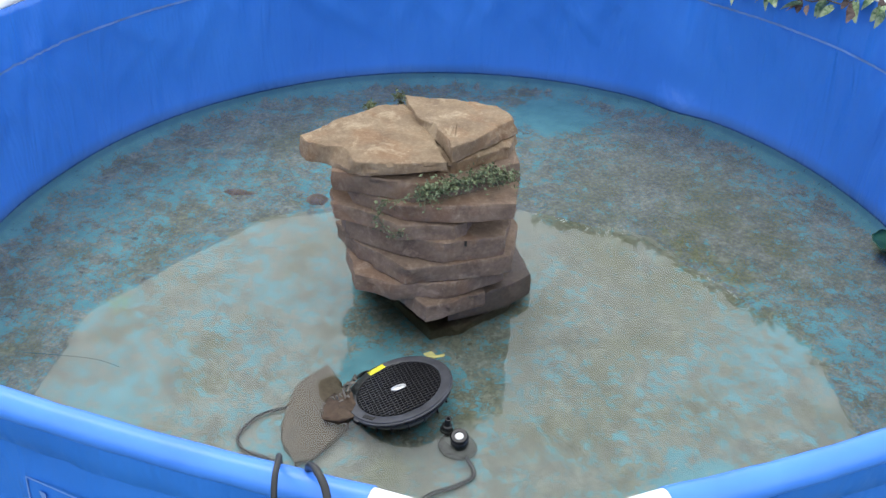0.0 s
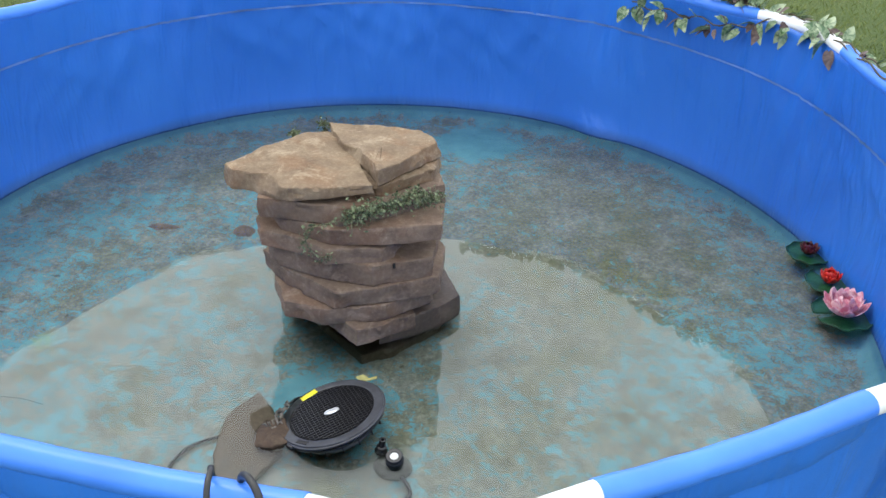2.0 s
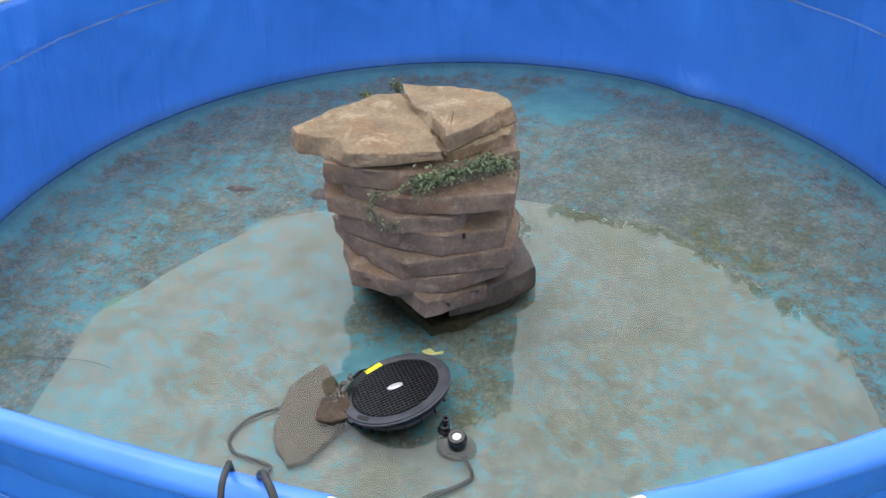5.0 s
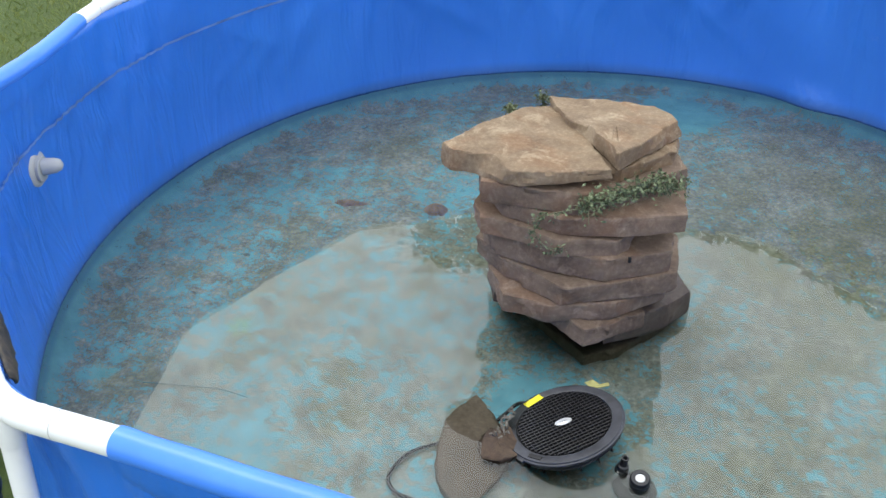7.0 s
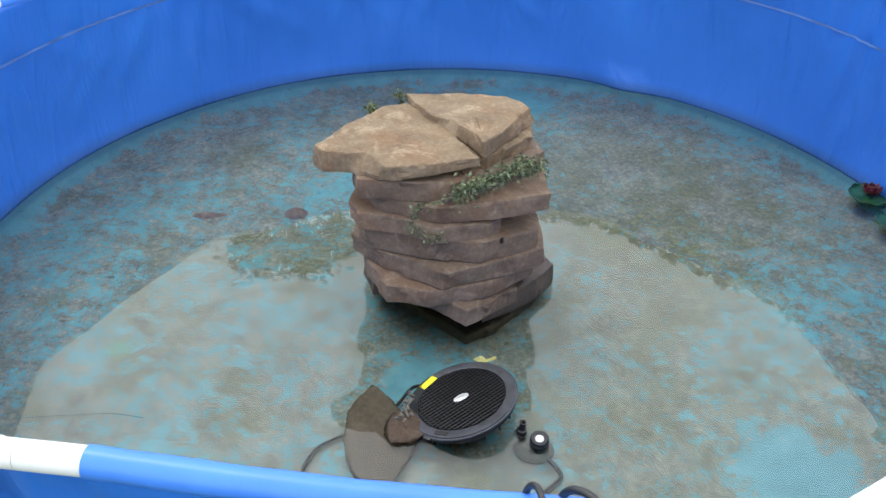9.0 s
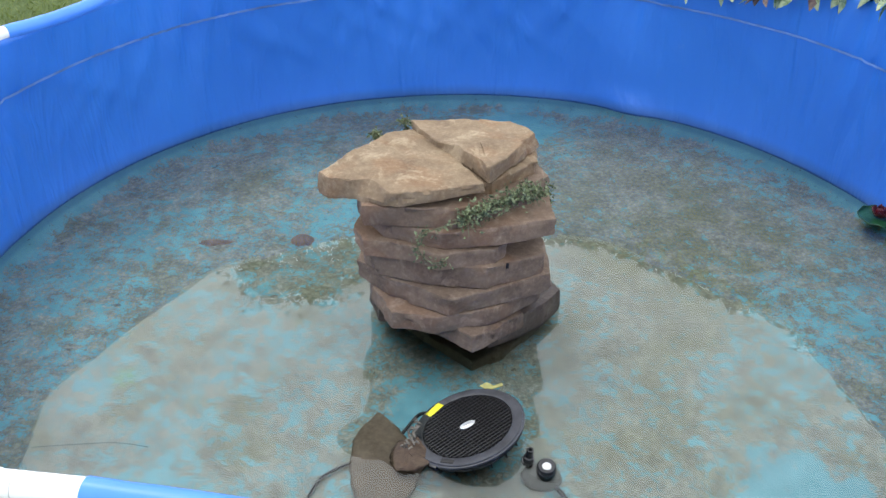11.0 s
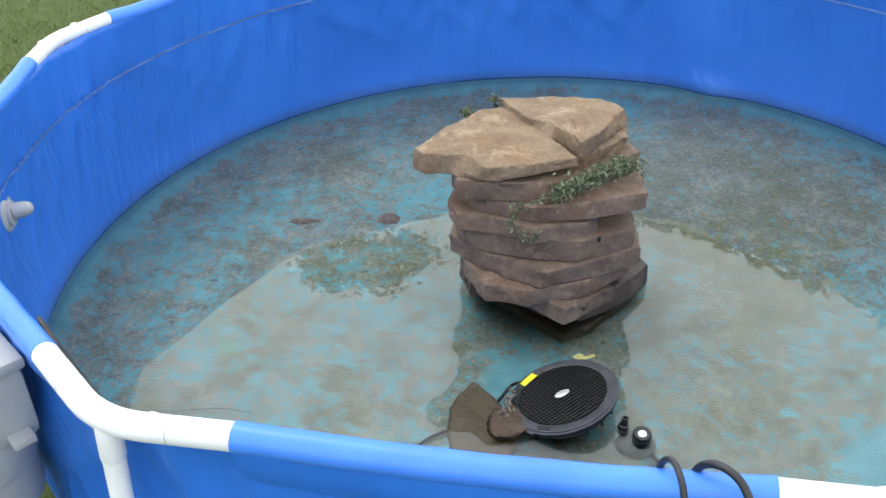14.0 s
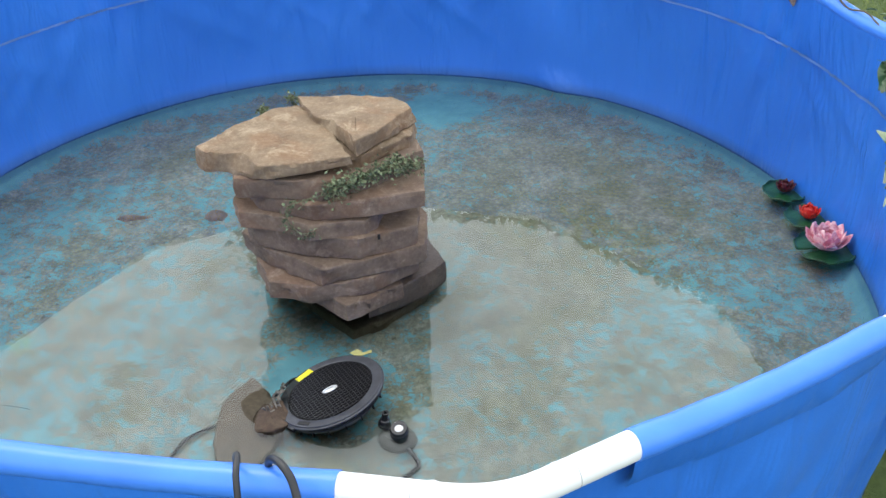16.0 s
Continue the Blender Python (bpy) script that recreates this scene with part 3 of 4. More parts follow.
    part("gasket", lathe([(0.043, -0.006), (0.043, 0.002), (0.040, 0.003)], 36, m), BLACK, inlet)
    # faded printed panel on the outside
    for x0, x1, z0, z1 in ((-0.270, -0.266, 0.40, 0.555), (-0.270, -0.135, 0.553, 0.556), (-0.243, -0.228, 0.520, 0.538), (-0.236, -0.224, 0.500, 0.517), (-0.196, -0.178, 0.468, 0.482), (-0.190, -0.184, 0.446, 0.466)):
        bm = bmesh.new()
        q = []
        for x, z in ((x0, z0), (x1, z0), (x1, z1), (x0, z1)):
            th = math.degrees(math.acos(x / 1.465)) * -1
            q.append(bm.verts.new(on_wall(th, z, -0.0075)))
        bm.faces.new(q)
        part("printed_mark", bm, PRINT, pool, smooth=0)
    return pool


build_pool()

bm = bmesh.new()
rim_v = [bm.verts.new(on_wall(360 * k / 220, WATER, -0.001)) for k in range(220)]
bm.faces.new(rim_v)
single("water", bm, WATER_M, "shallow clear still water mirroring the sky", "water", "structure", smooth=0)


# ---- stack of flagstones ----
def facet(p, scale, seed):
    """Height of a broken, flat-faceted surface at p, about -0.5 to 0.5."""
    v = p * scale + Vector((seed * 5.3, seed * 2.9, seed * 7.7))
    at = noise.voronoi(v)[1][0]
    return (v - at).dot(noise.noise_vector(at * 3.7) * 1.6)


def slab_mesh(outline, z0, z1, seed, rise=(0.0, 0.0), chip=0.006, n=110, top_wave=0.004, notch=(), dome=0.0, under=0.0):
    """An irregular split slab over an outline in plan; rise: slope in x and y; notch: broken-off places (x, y, radius, depth)."""
    pts = [Vector((x, y)) for x, y in outline]
    c = sum(pts, Vector((0, 0))) / len(pts)
    per = [(pts[(i + 1) % len(pts)] - p).length for i, p in enumerate(pts)]
    total, ring = sum(per), []
    for i, p in enumerate(pts):
        q, k = pts[(i + 1) % len(pts)], max(2, round(n * per[i] / total))
        for s in range(k):
            ring.append(p.lerp(q, s / k))
    m = len(ring)
    bm = bmesh.new()
    levels = [(0.0, 0.0045), (0.06, 0.0010), (0.30, 0.0), (0.50, 0.0007), (0.72, 0.0), (0.94, 0.0004), (1.0, 0.0026)]
    rows = []

    def lift(x, y, f):
        return z0 + under * (x - c.x) * (1 - f) + (z1 - z0) * f + rise[0] * (x - c.x) + rise[1] * (y - c.y)

    for f, inset in levels:
        row = []
        for k, p in enumerate(ring):
            d = (p - c).normalized()
            slant = noise.noise(Vector((p.x * 7, p.y * 7, seed * 4.1))) * (f - 0.5) * chip * 2.2
            wob = facet(Vector((p.x, p.y, f * (z1 - z0) * 1.3)), 17, seed) * chip * 1.5 + noise.noise(Vector((p.x * 50, p.y * 50, seed * 3.1 + f * 4))) * chip * 0.35
            off = wob + slant - inset * (1 + 0.9 * noise.noise(Vector((p.x * 24, p.y * 24, seed + f))))
            for x, y, r, deep in notch:
                t = max(0.0, 1.0 - (p - Vector((x, y))).length / r)
                off -= deep * min(1.0, t * 2.2) * max(0.0, (f - 0.25) / 0.75)
            q = p + d * off
            edge = f in (0.0, 1.0) or f > 0.9
            dz = noise.noise(Vector((p.x * 9, p.y * 9, seed * 2.0 + (9 if f > 0.5 else 0)))) * top_wave if edge else 0
            if f > 0.9:
                dz -= max(0.0, facet(Vector((p.x, p.y, seed)), 24, seed)) * top_wave * 1.2
            row.append(bm.verts.new((q.x, q.y, lift(q.x, q.y, f) + dz - dome * f)))
        rows.append(row)
    for s in (0.93, 0.80, 0.62, 0.42, 0.2):
        row = []
        for k in range(m):
            e = rows[6][k].co
            q = c.lerp(Vector((e.x, e.y)), s)
            dz = noise.noise(Vector((q.x * 9, q.y * 9, seed * 2.0 + 9))) * top_wave + facet(Vector((q.x, q.y, seed)), 11, seed) * top_wave * 0.55
            row.append(bm.verts.new((q.x, q.y, lift(q.x, q.y, 1.0) + dz - dome * s ** 2.5)))
        rows.append(row)
    for a, b in zip(rows, rows[1:]):
        for k in range(m):
            j = (k + 1) % m
            bm.faces.new((a[k], a[j], b[j], b[k]))
    cv = bm.verts.new((c.x, c.y, lift(c.x, c.y, 1.0)))
    for k in range(m):
        bm.faces.new((rows[-1][k], rows[-1][(k + 1) % m], cv))
    bm.faces.new(rows[0][::-1])
    bmesh.ops.recalc_face_normals(bm, faces=bm.faces)
    return bm


STACK = "flagstones stacked in the pool"
SLABS = [
    # outline in plan, underside, top, slope, material, label
    ([(-0.15, -0.13), (-0.02, -0.20), (0.11, -0.16), (0.17, -0.02), (0.10, 0.12), (-0.13, 0.12), (-0.19, 0.0)], 0.006, 0.092, (0, 0), DAMP, "dark wet sandstone slab at the foot of the stack"),
    ([(-0.17, -0.12), (-0.07, -0.20), (0.03, -0.275), (0.11, -0.215), (0.205, -0.07), (0.15, 0.10), (-0.15, 0.10)], 0.004, 0.036, (0, 0), SUNK, "dark brown sandstone slab under water below the stack"),
    ([(-0.275, -0.10), (-0.235, -0.19), (-0.10, -0.22), (-0.02, -0.10), (-0.04, 0.12), (-0.20, 0.14), (-0.28, 0.02)], 0.090, 0.152, (0, 0), WET, "dark wet sandstone slab jutting out low in the stack"),
    ([(0.034, -0.326), (0.085, -0.272), (0.160, -0.180), (0.10, -0.05), (-0.01, -0.10), (-0.070, -0.262)], 0.104, 0.152, (-0.08, -0.06), BROWN, "half-wet pointed sandstone slab near the water"),
    ([(0.070, -0.240), (0.160, -0.172), (0.210, -0.116), (0.257, -0.034), (0.185, 0.09), (0.04, 0.13), (0.06, 0.02), (0.115, -0.06)], 0.056, 0.129, (-0.03, 0), WET, "damp dark brown sandstone block with a square end near the water"),
    ([(-0.255, -0.19), (-0.178, -0.308), (-0.06, -0.318), (0.09, -0.255), (0.195, -0.14), (0.17, 0.06), (-0.05, 0.16), (-0.24, 0.06)], 0.157, 0.209, (0, 0), BROWN, "brown sandstone slab with a blunt front corner"),
    ([(-0.295, -0.158), (-0.20, -0.235), (-0.03, -0.314), (0.10, -0.245), (0.225, -0.168), (0.200, 0.0), (0.08, 0.15), (-0.18, 0.14), (-0.28, 0.0)], 0.213, 0.266, (0, 0), BROWN, "greyish brown sandstone slab in the stack"),
    ([(-0.275, -0.17), (-0.23, -0.235), (-0.08, -0.265), (0.06, -0.262), (0.203, -0.168), (0.180, 0.0), (0.04, 0.15), (-0.18, 0.14), (-0.27, 0.02)], 0.271, 0.334, (-0.02, 0), BROWN, "brown sandstone slab with a small hole in its face"),
    ([(-0.288, -0.20), (-0.252, -0.258), (-0.14, -0.262), (-0.06, -0.290), (0.08, -0.235), (0.10, -0.20), (0.12, 0.08), (-0.16, 0.15), (-0.28, 0.02)], 0.338, 0.382, (-0.05, 0), BROWN, "weathered brown sandstone slab in the stack"),
    ([(-0.272, -0.16), (-0.20, -0.235), (-0.05, -0.270), (0.08, -0.235), (0.225, -0.168), (0.200, -0.03), (0.12, 0.12), (-0.15, 0.15), (-0.26, 0.02)], 0.385, 0.433, (0.01, 0), BROWN, "brown sandstone slab with a straight front edge"),
    ([(-0.278, -0.195), (-0.252, -0.262), (-0.16, -0.258), (-0.03, -0.252), (0.06, -0.195), (0.14, -0.115), (0.205, -0.045), (0.13, 0.12), (-0.16, 0.15), (-0.27, 0.0)], 0.436, 0.489, (-0.01, 0), BROWN, "warm brown sandstone slab under the top pair"),
    ([(-0.02, -0.17), (0.06, -0.155), (0.165, -0.035), (0.17, 0.06), (0.04, 0.13), (-0.16, 0.13), (-0.18, 0.03)], 0.486, 0.521, (0.01, 0), TAN, "small tan sandstone piece wedged under a top slab"),
    ([(-0.378, -0.182), (-0.345, -0.215), (-0.27, -0.228), (-0.205, -0.262), (-0.16, -0.270), (-0.06, -0.238), (0.045, -0.196), (-0.06, -0.04), (-0.175, 0.10), (-0.24, 0.055), (-0.315, -0.06)], 0.497, 0.537, (0, 0), TAN, "large tan sandstone slab capping the stack"),
    ([(-0.185, 0.128), (-0.11, 0.0), (0.0, -0.10), (0.056, -0.183), (0.112, -0.072), (0.162, 0.046), (0.090, 0.136), (-0.05, 0.138)], 0.519, 0.561, (0.05, -0.06), TAN, "tan sandstone slab capping the stack beside another"),
]
for i, (outline, z0, z1, rise, m, label) in enumerate(SLABS):
    broken = [(-0.235, -0.250, 0.055, 0.028), (-0.335, -0.215, 0.03, 0.005), (0.0, -0.215, 0.03, 0.008)] if i == 12 else [(-0.06, -0.05, 0.05, 0.012), (0.03, -0.14, 0.03, 0.010)] if i == 13 else []
    slab = single("flagstone", slab_mesh(outline, z0 - 0.003, z1, float(i or 20), rise, 0.0065 if m is TAN else 0.003 if i == 4 else 0.0055, 130, 0.006 if m is TAN else 0.004, broken, 0.0, 0.09 if i == 12 else 0.0), m, label, "stone", group=STACK, smooth=26)
    # no real hollow: a near-black block paints the shade inside the hole
    if "hole" in label:
        part("hole", box((0.007, 0.012, 0.015), Matrix.Translation((0.110, -0.2265, 0.322)) @ Matrix.Rotation(radians(32), 4, "Z"), 0.002), PIT, slab, "small hole shown as a dark block")


# ---- trailing sprigs on the stack ----
def leaf_quads(verts, faces, p, d, length, width, rnd):
    """One small folded leaf at p along d."""
    d = d.normalized()
    side = d.cross(Vector((rnd.uniform(-1, 1), rnd.uniform(-1, 1), rnd.uniform(-1, 1)))).normalized()
    nrm = side.cross(d)
    k = len(verts)
    verts += [tuple(p), tuple(p + d * length * 0.5 + side * width + nrm * width * 0.4), tuple(p + d * length), tuple(p + d * length * 0.5 - side * width + nrm * width * 0.4)]
    faces += [(k, k + 1, k + 2), (k, k + 2, k + 3)]


def sprig(points, seed, count, spread, label, size=(0.008, 0.016)):
    rnd = random.Random(seed)
    path = spline(points, 8)
    top = thing("trailing_vine", points[0], label, "artificial plant")
    part("stem", tube(path, 0.0016, 6), VINE, top)
    for s in range(12):
        a = path[rnd.randrange(len(path))]
        b = a + Vector((rnd.uniform(-1, 1), rnd.uniform(-1, 0.2), rnd.uniform(-0.8, 0.6))) * spread * 1.4
        part("tendril", tube(spline([a, a.lerp(b, 0.5) + Vector((0, -0.006, 0.008)), b], 4), 0.0011, 5), VINE, top)
    verts, faces = [], []
    base = Vector(points[0])
    for _ in range(count):
        p = path[min(len(path) - 1, int(len(path) * rnd.random()))] + Vector((rnd.gauss(0, spread * 0.55), rnd.gauss(-0.004, spread * 0.25), rnd.gauss(0, spread * 0.5)))
        d = Vector((rnd.uniform(-1, 1), rnd.uniform(-1, 0.3), rnd.uniform(-0.9, 0.9)))
        leaf_quads(verts, faces, p - base, d, rnd.uniform(*size), rnd.uniform(0.0022, 0.0046), rnd)
    me = bpy.data.meshes.new("foliage")
    me.from_pydata(verts, [], faces)
    me.materials.append(SPRIG)
    ob = new("foliage", me)
    ob.parent = top
    tagged(ob, "many tiny olive leaves", kind="stuff")


sprig([(0.195, -0.100, 0.472), (0.15, -0.130, 0.492), (0.10, -0.180, 0.490), (0.04, -0.230, 0.484), (0.0, -0.256, 0.470)], 3, 820, 0.030, "olive green trailing vine lying across the flagstone stack")
sprig([(0.01, -0.262, 0.468), (-0.07, -0.288, 0.452), (-0.105, -0.292, 0.430), (-0.105, -0.300, 0.395), (-0.075, -0.302, 0.365), (-0.035, -0.302, 0.372)], 8, 110, 0.016, "thin olive vine tendril dangling over the stone edges")
sprig([(-0.26, 0.08, 0.490), (-0.272, 0.09, 0.508), (-0.28, 0.095, 0.520)], 11, 130, 0.016, "small olive sprig behind the top flagstone")
sprig([(-0.195, 0.13, 0.51), (-0.203, 0.132, 0.538), (-0.205, 0.135, 0.548)], 14, 90, 0.013, "small olive sprig poking up behind the stones")


# ---- pond pump ----
def build_pump():
    centre = Vector((0.047, -0.573, 0.086))
    nrm = Vector((-0.27, 0.02, 0.96)).normalized()
    xa = (Vector((0.79, 0.61, 0)) - nrm * nrm.dot(Vector((0.79, 0.61, 0)))).normalized()
    ya = nrm.cross(xa)
    m = Matrix(((xa.x, ya.x, nrm.x, centre.x), (xa.y, ya.y, nrm.y, centre.y), (xa.z, ya.z, nrm.z, centre.z), (0, 0, 0, 1)))
    m = m @ Matrix.Scale(1.035, 4)
    pump = thing("pond_pump", (0.053, -0.575, BED), "round black pond filter pump tilted in the shallow water", "pump")
    lid = part("lid_ring", lathe([(0.106, -0.004), (0.1065, 0.0018), (0.108, 0.0024), (0.1285, 0.0022), (0.1298, 0.0010), (0.1300, -0.0012), (0.1318, -0.0016), (0.1335, -0.0030), (0.1335, -0.0065), (0.130, -0.009), (0.10, -0.009)], 72, m), RING, pump, "scuffed charcoal plastic lid ring")
    part("lower_shell", lathe([(0.128, -0.013), (0.128, -0.018), (0.118, -0.020), (0.1135, -0.029)], 60, m), BLACK, pump, "ribbed black plastic shell")
    part("shell_base", lathe([(0.1135, -0.029), (0.112, -0.032), (0.100, -0.046), (0.085, -0.058), (0.06, -0.066), (0, -0.07)], 60, m), SUNKP, pump, "silt-coated plastic shell base under water")
    part("screen_bed", lathe([(0.105, -0.004), (0.06, -0.0035), (0, -0.003)], 48, m), PIT, pump)
    step = 0.0098
    for axis in (0, 1):
        for k in range(-10, 11):
            o = k * step
            half = math.sqrt(max(0.0, 0.1035 ** 2 - o * o))
            if half < 0.012:
                continue
            size = (0.0018, half * 2, 0.003) if axis == 0 else (half * 2, 0.0028, 0.005)
            pos = (o, 0, 0.0004) if axis == 0 else (0, o, 0.0008)
            part("grid_bar", box(size, m @ Matrix.Translation(pos)), BLACK, lid, smooth=0)
    for k in range(18):
        a = 2 * math.pi * k / 18
        part("shell_rib", box((0.006, 0.003, 0.022), m @ Matrix.Rotation(a, 4, "Z") @ Matrix.Translation((0.117, 0, -0.028)), 0.001), BLACK, pump)
    part("badge", lathe([(0.0, 0.006), (0.8, 0.0058), (1.0, 0.0045), (1.0, 0.002)], 32, m @ Matrix.Rotation(radians(-8), 4, "Z") @ Matrix.Diagonal((0.019, 0.0105, 1, 1))), SILVER, pump, "oval silver badge")
    part("badge_print", box((0.018, 0.0028, 0.0006), m @ Matrix.Rotation(radians(-8), 4, "Z") @ Matrix.Translation((0, 0, 0.0062))), GREYP, pump, smooth=0)
    inv = m.inverted()
    tag = inv @ Vector((-0.0205, -0.523, 0.09))
    ang = math.atan2(tag.y, tag.x)
    part("sticker", box((0.019, 0.045, 0.0008), m @ Matrix.Rotation(ang, 4, "Z") @ Matrix.Translation((0.112, 0, 0.0034)), 0.0002), YELLOW, pump, "bright yellow label sticker")
    slot = math.atan2(-0.25, -1.0)
    # raised near-black block; the slot's inner shade is its colour
    hold = part("latch_slot", box((0.011, 0.032, 0.0034), m @ Matrix.Rotation(slot + 0.35, 4, "Z") @ Matrix.Translation((0.1175, 0, 0.0022)), 0.0008), PIT, pump, "black latch slot")
    part("clip", box((0.012, 0.022, 0.010), m @ Matrix.Rotation(slot + 0.1, 4, "Z") @ Matrix.Translation((0.132, 0, -0.008)), 0.002), BLACK, pump)


build_pump()


def build_fountain_light():
    base = Vector((0.228, -0.650, BED - 0.002))
    lamp = thing("pond_light", base, "black submersible pond light and nozzle breaking the surface", "light")
    part("body", lathe([(0.0, 0.0), (0.040, 0.0), (0.042, 0.006), (0.038, 0.018), (0.028, 0.030), (0, 0.034)], 30, Matrix.Translation(base) @ Matrix.Diagonal((1.15, 0.95, 1, 1))), SUNKP, lamp, "dark plastic body under water")
    hm = Matrix.Translation((0.238, -0.664, 0.040)) @ Matrix.Rotation(radians(14), 4, "X")
    head = part("lamp_head", lathe([(0.018, 0.0), (0.018, 0.014), (0.0225, 0.016), (0.0225, 0.026), (0.021, 0.0275), (0.0215, 0.029), (0.0215, 0.038), (0.019, 0.041), (0.0112, 0.041), (0.0105, 0.038)], 30, hm), BLACK, lamp)
    part("lens", lathe([(0.0108, 0.038), (0.007, 0.0395), (0, 0.040)], 24, hm), LENS, head, "small pale lamp lens")
    part("nozzle", lathe([(0.016, 0.0), (0.016, 0.006), (0.0135, 0.008), (0.0125, 0.018), (0.0085, 0.020), (0.0075, 0.036), (0.0085, 0.037), (0.0085, 0.041), (0.005, 0.041), (0.005, 0.03)], 20, Matrix.Translation((0.194, -0.637, 0.048)) @ Matrix.Rotation(radians(6), 4, "Y")), BLACK, lamp, "black nozzle stub")


build_fountain_light()

# ---- stones and litter on the pool floor ----
bm = slab_mesh([(-0.186, -0.500), (-0.206, -0.545), (-0.226, -0.612), (-0.222, -0.668), (-0.206, -0.730), (-0.172, -0.790), (-0.122, -0.832), (-0.090, -0.800), (-0.066, -0.735), (-0.052, -0.672), (-0.070, -0.615), (-0.105, -0.572), (-0.150, -0.525)], 0.006, 0.042, 41, (-0.03, 0.03), 0.007, 90, 0.006, (), 0.006)
single("rock", bm, ROCK, "flat brown rock just under water beside the pump", "stone", smooth=50)
bm = slab_mesh([(-0.122, -0.640), (-0.116, -0.675), (-0.098, -0.706), (-0.060, -0.712), (-0.040, -0.680), (-0.048, -0.640), (-0.080, -0.606), (-0.108, -0.612)], 0.038, 0.070, 47, (0.12, 0.05), 0.014, 70, 0.016, (), 0.008)
single("broken_stone", bm, CLAY, "small wet reddish brown stone lying on the flat rock", "stone", smooth=45)


def build_root_clump():
    """Pale frayed roots caught at the pump's edge."""
    rnd = random.Random(19)
    at = Vector((-0.083, -0.612, 0.062))
    top = thing("root_clump", at, "pale grey frayed root clump caught against the pump", "plant debris")
    for _ in range(26):
        a = at + Vector((rnd.gauss(0, 0.007), rnd.gauss(0, 0.022), rnd.uniform(0.0, 0.018)))
        b = a + Vector((rnd.gauss(0.004, 0.010), rnd.gauss(0, 0.016), rnd.uniform(-0.014, 0.014)))
        part("root", tube([a, a.lerp(b, 0.5) + Vector((0, 0, 0.005)), b], [0.0022, 0.0034, 0.0014], 5), ROOT, top)


build_root_clump()
bm = slab_mesh([(-0.578 + 0.040 * math.cos(a * 0.63), 0.312 + 0.036 * math.sin(a * 0.63)) for a in range(10)], 0.004, 0.026, 52, (0, 0), 0.008, 40, 0.003, (), 0.017)
single("sunken_stone", bm, LITTER, "small round brown stone lying under water", "stone", smooth=60)
bm = slab_mesh([(-0.915, 0.246), (-0.87, 0.238), (-0.81, 0.262), (-0.80, 0.277), (-0.86, 0.282), (-0.905, 0.270)], 0.006, 0.020, 55, (0, 0), 0.006, 30, 0.003, (), 0.009)
single("sunken_leaf_litter", bm, LITTER, "dark brown flake of litter on the pool floor", "litter", smooth=60)
bm = bmesh.new()
lv = [bm.verts.new((0.092 + dx, -0.428 + dy, 0.0765 + dz)) for dx, dy, dz in ((-0.03, 0.0, 0.012), (-0.012, 0.012, 0.016), (0.006, 0.004, 0.013), (0.026, 0.010, 0.020), (0.030, -0.004, 0.022), (0.004, -0.012, 0.016), (-0.016, -0.010, 0.013))]
bm.faces.new(lv)
ext = bmesh.ops.extrude_face_region(bm, geom=list(bm.faces))
bmesh.ops.translate(bm, vec=(0, 0, -0.0015), verts=[v for v in ext["geom"] if isinstance(v, bmesh.types.BMVert)])
bmesh.ops.recalc_face_normals(bm, faces=bm.faces)
single("fallen_leaf", bm, LEAFY, "pale yellow fallen leaf caught on the pump", "leaf", smooth=0)

# ---- cables ----
pump_cord = spline([(-0.055, -0.505, 0.055), (-0.085, -0.492, 0.030), (-0.112, -0.540, 0.020), (-0.150, -0.610, 0.018), (-0.225, -0.662, 0.018), (-0.278, -0.712, 0.018), (-0.296, -0.775, 0.018), (-0.288, -0.808, 0.018), (-0.256, -0.832, 0.018),
                    (-0.195, -0.838, 0.019), (-0.155, -0.850, 0.019), (-0.160, -0.905, 0.019), (-0.14, -1.05, 0.019), (-0.02, -1.25, 0.019), (0.09, -1.37, 0.026), (0.16, -1.405, 0.10), (0.19, -1.395, 0.40), (0.190, -1.42, 0.66),
                    (0.196, -1.436, 0.748), (0.208, -1.456, 0.776), (0.218, -1.490, 0.774), (0.226, -1.512, 0.735), (0.238, -1.522, 0.66), (0.255, -1.524, 0.50), (0.27, -1.53, 0.25), (0.28, -1.56, 0.012), (0.36, -1.70, 0.008), (0.6, -1.95, 0.008)], 8)
single("pump_cable", tube(pump_cord, 0.0045, 10), CABLE, "black rubber pump cable looped over the pool rim", "cable")
lamp_cord = spline([(0.262, -0.690, 0.030), (0.292, -0.728, 0.020), (0.262, -0.775, 0.019), (0.20, -0.84, 0.019), (0.17, -1.00, 0.019), (0.22, -1.25, 0.020), (0.245, -1.37, 0.03), (0.25, -1.40, 0.12), (0.240, -1.41, 0.45), (0.238, -1.425, 0.68),
                    (0.242, -1.440, 0.752), (0.264, -1.462, 0.782), (0.290, -1.488, 0.778), (0.306, -1.514, 0.740), (0.314, -1.524, 0.67), (0.312, -1.526, 0.50), (0.31, -1.53, 0.25), (0.32, -1.57, 0.012), (0.45, -1.70, 0.008), (0.7, -1.90, 0.008)], 8)
single("lamp_cable", tube(lamp_cord, 0.0055, 10), CABLE, "black rubber lamp cable looped over the pool rim", "cable")
single("sunken_string", tube(spline([(-1.0, -0.70, 0.016), (-0.90, -0.678, 0.016), (-0.80, -0.66, 0.016), (-0.72, -0.665, 0.016)], 8), 0.0011, 6), SILTY, "thin dark string lying on the pool floor", "string")


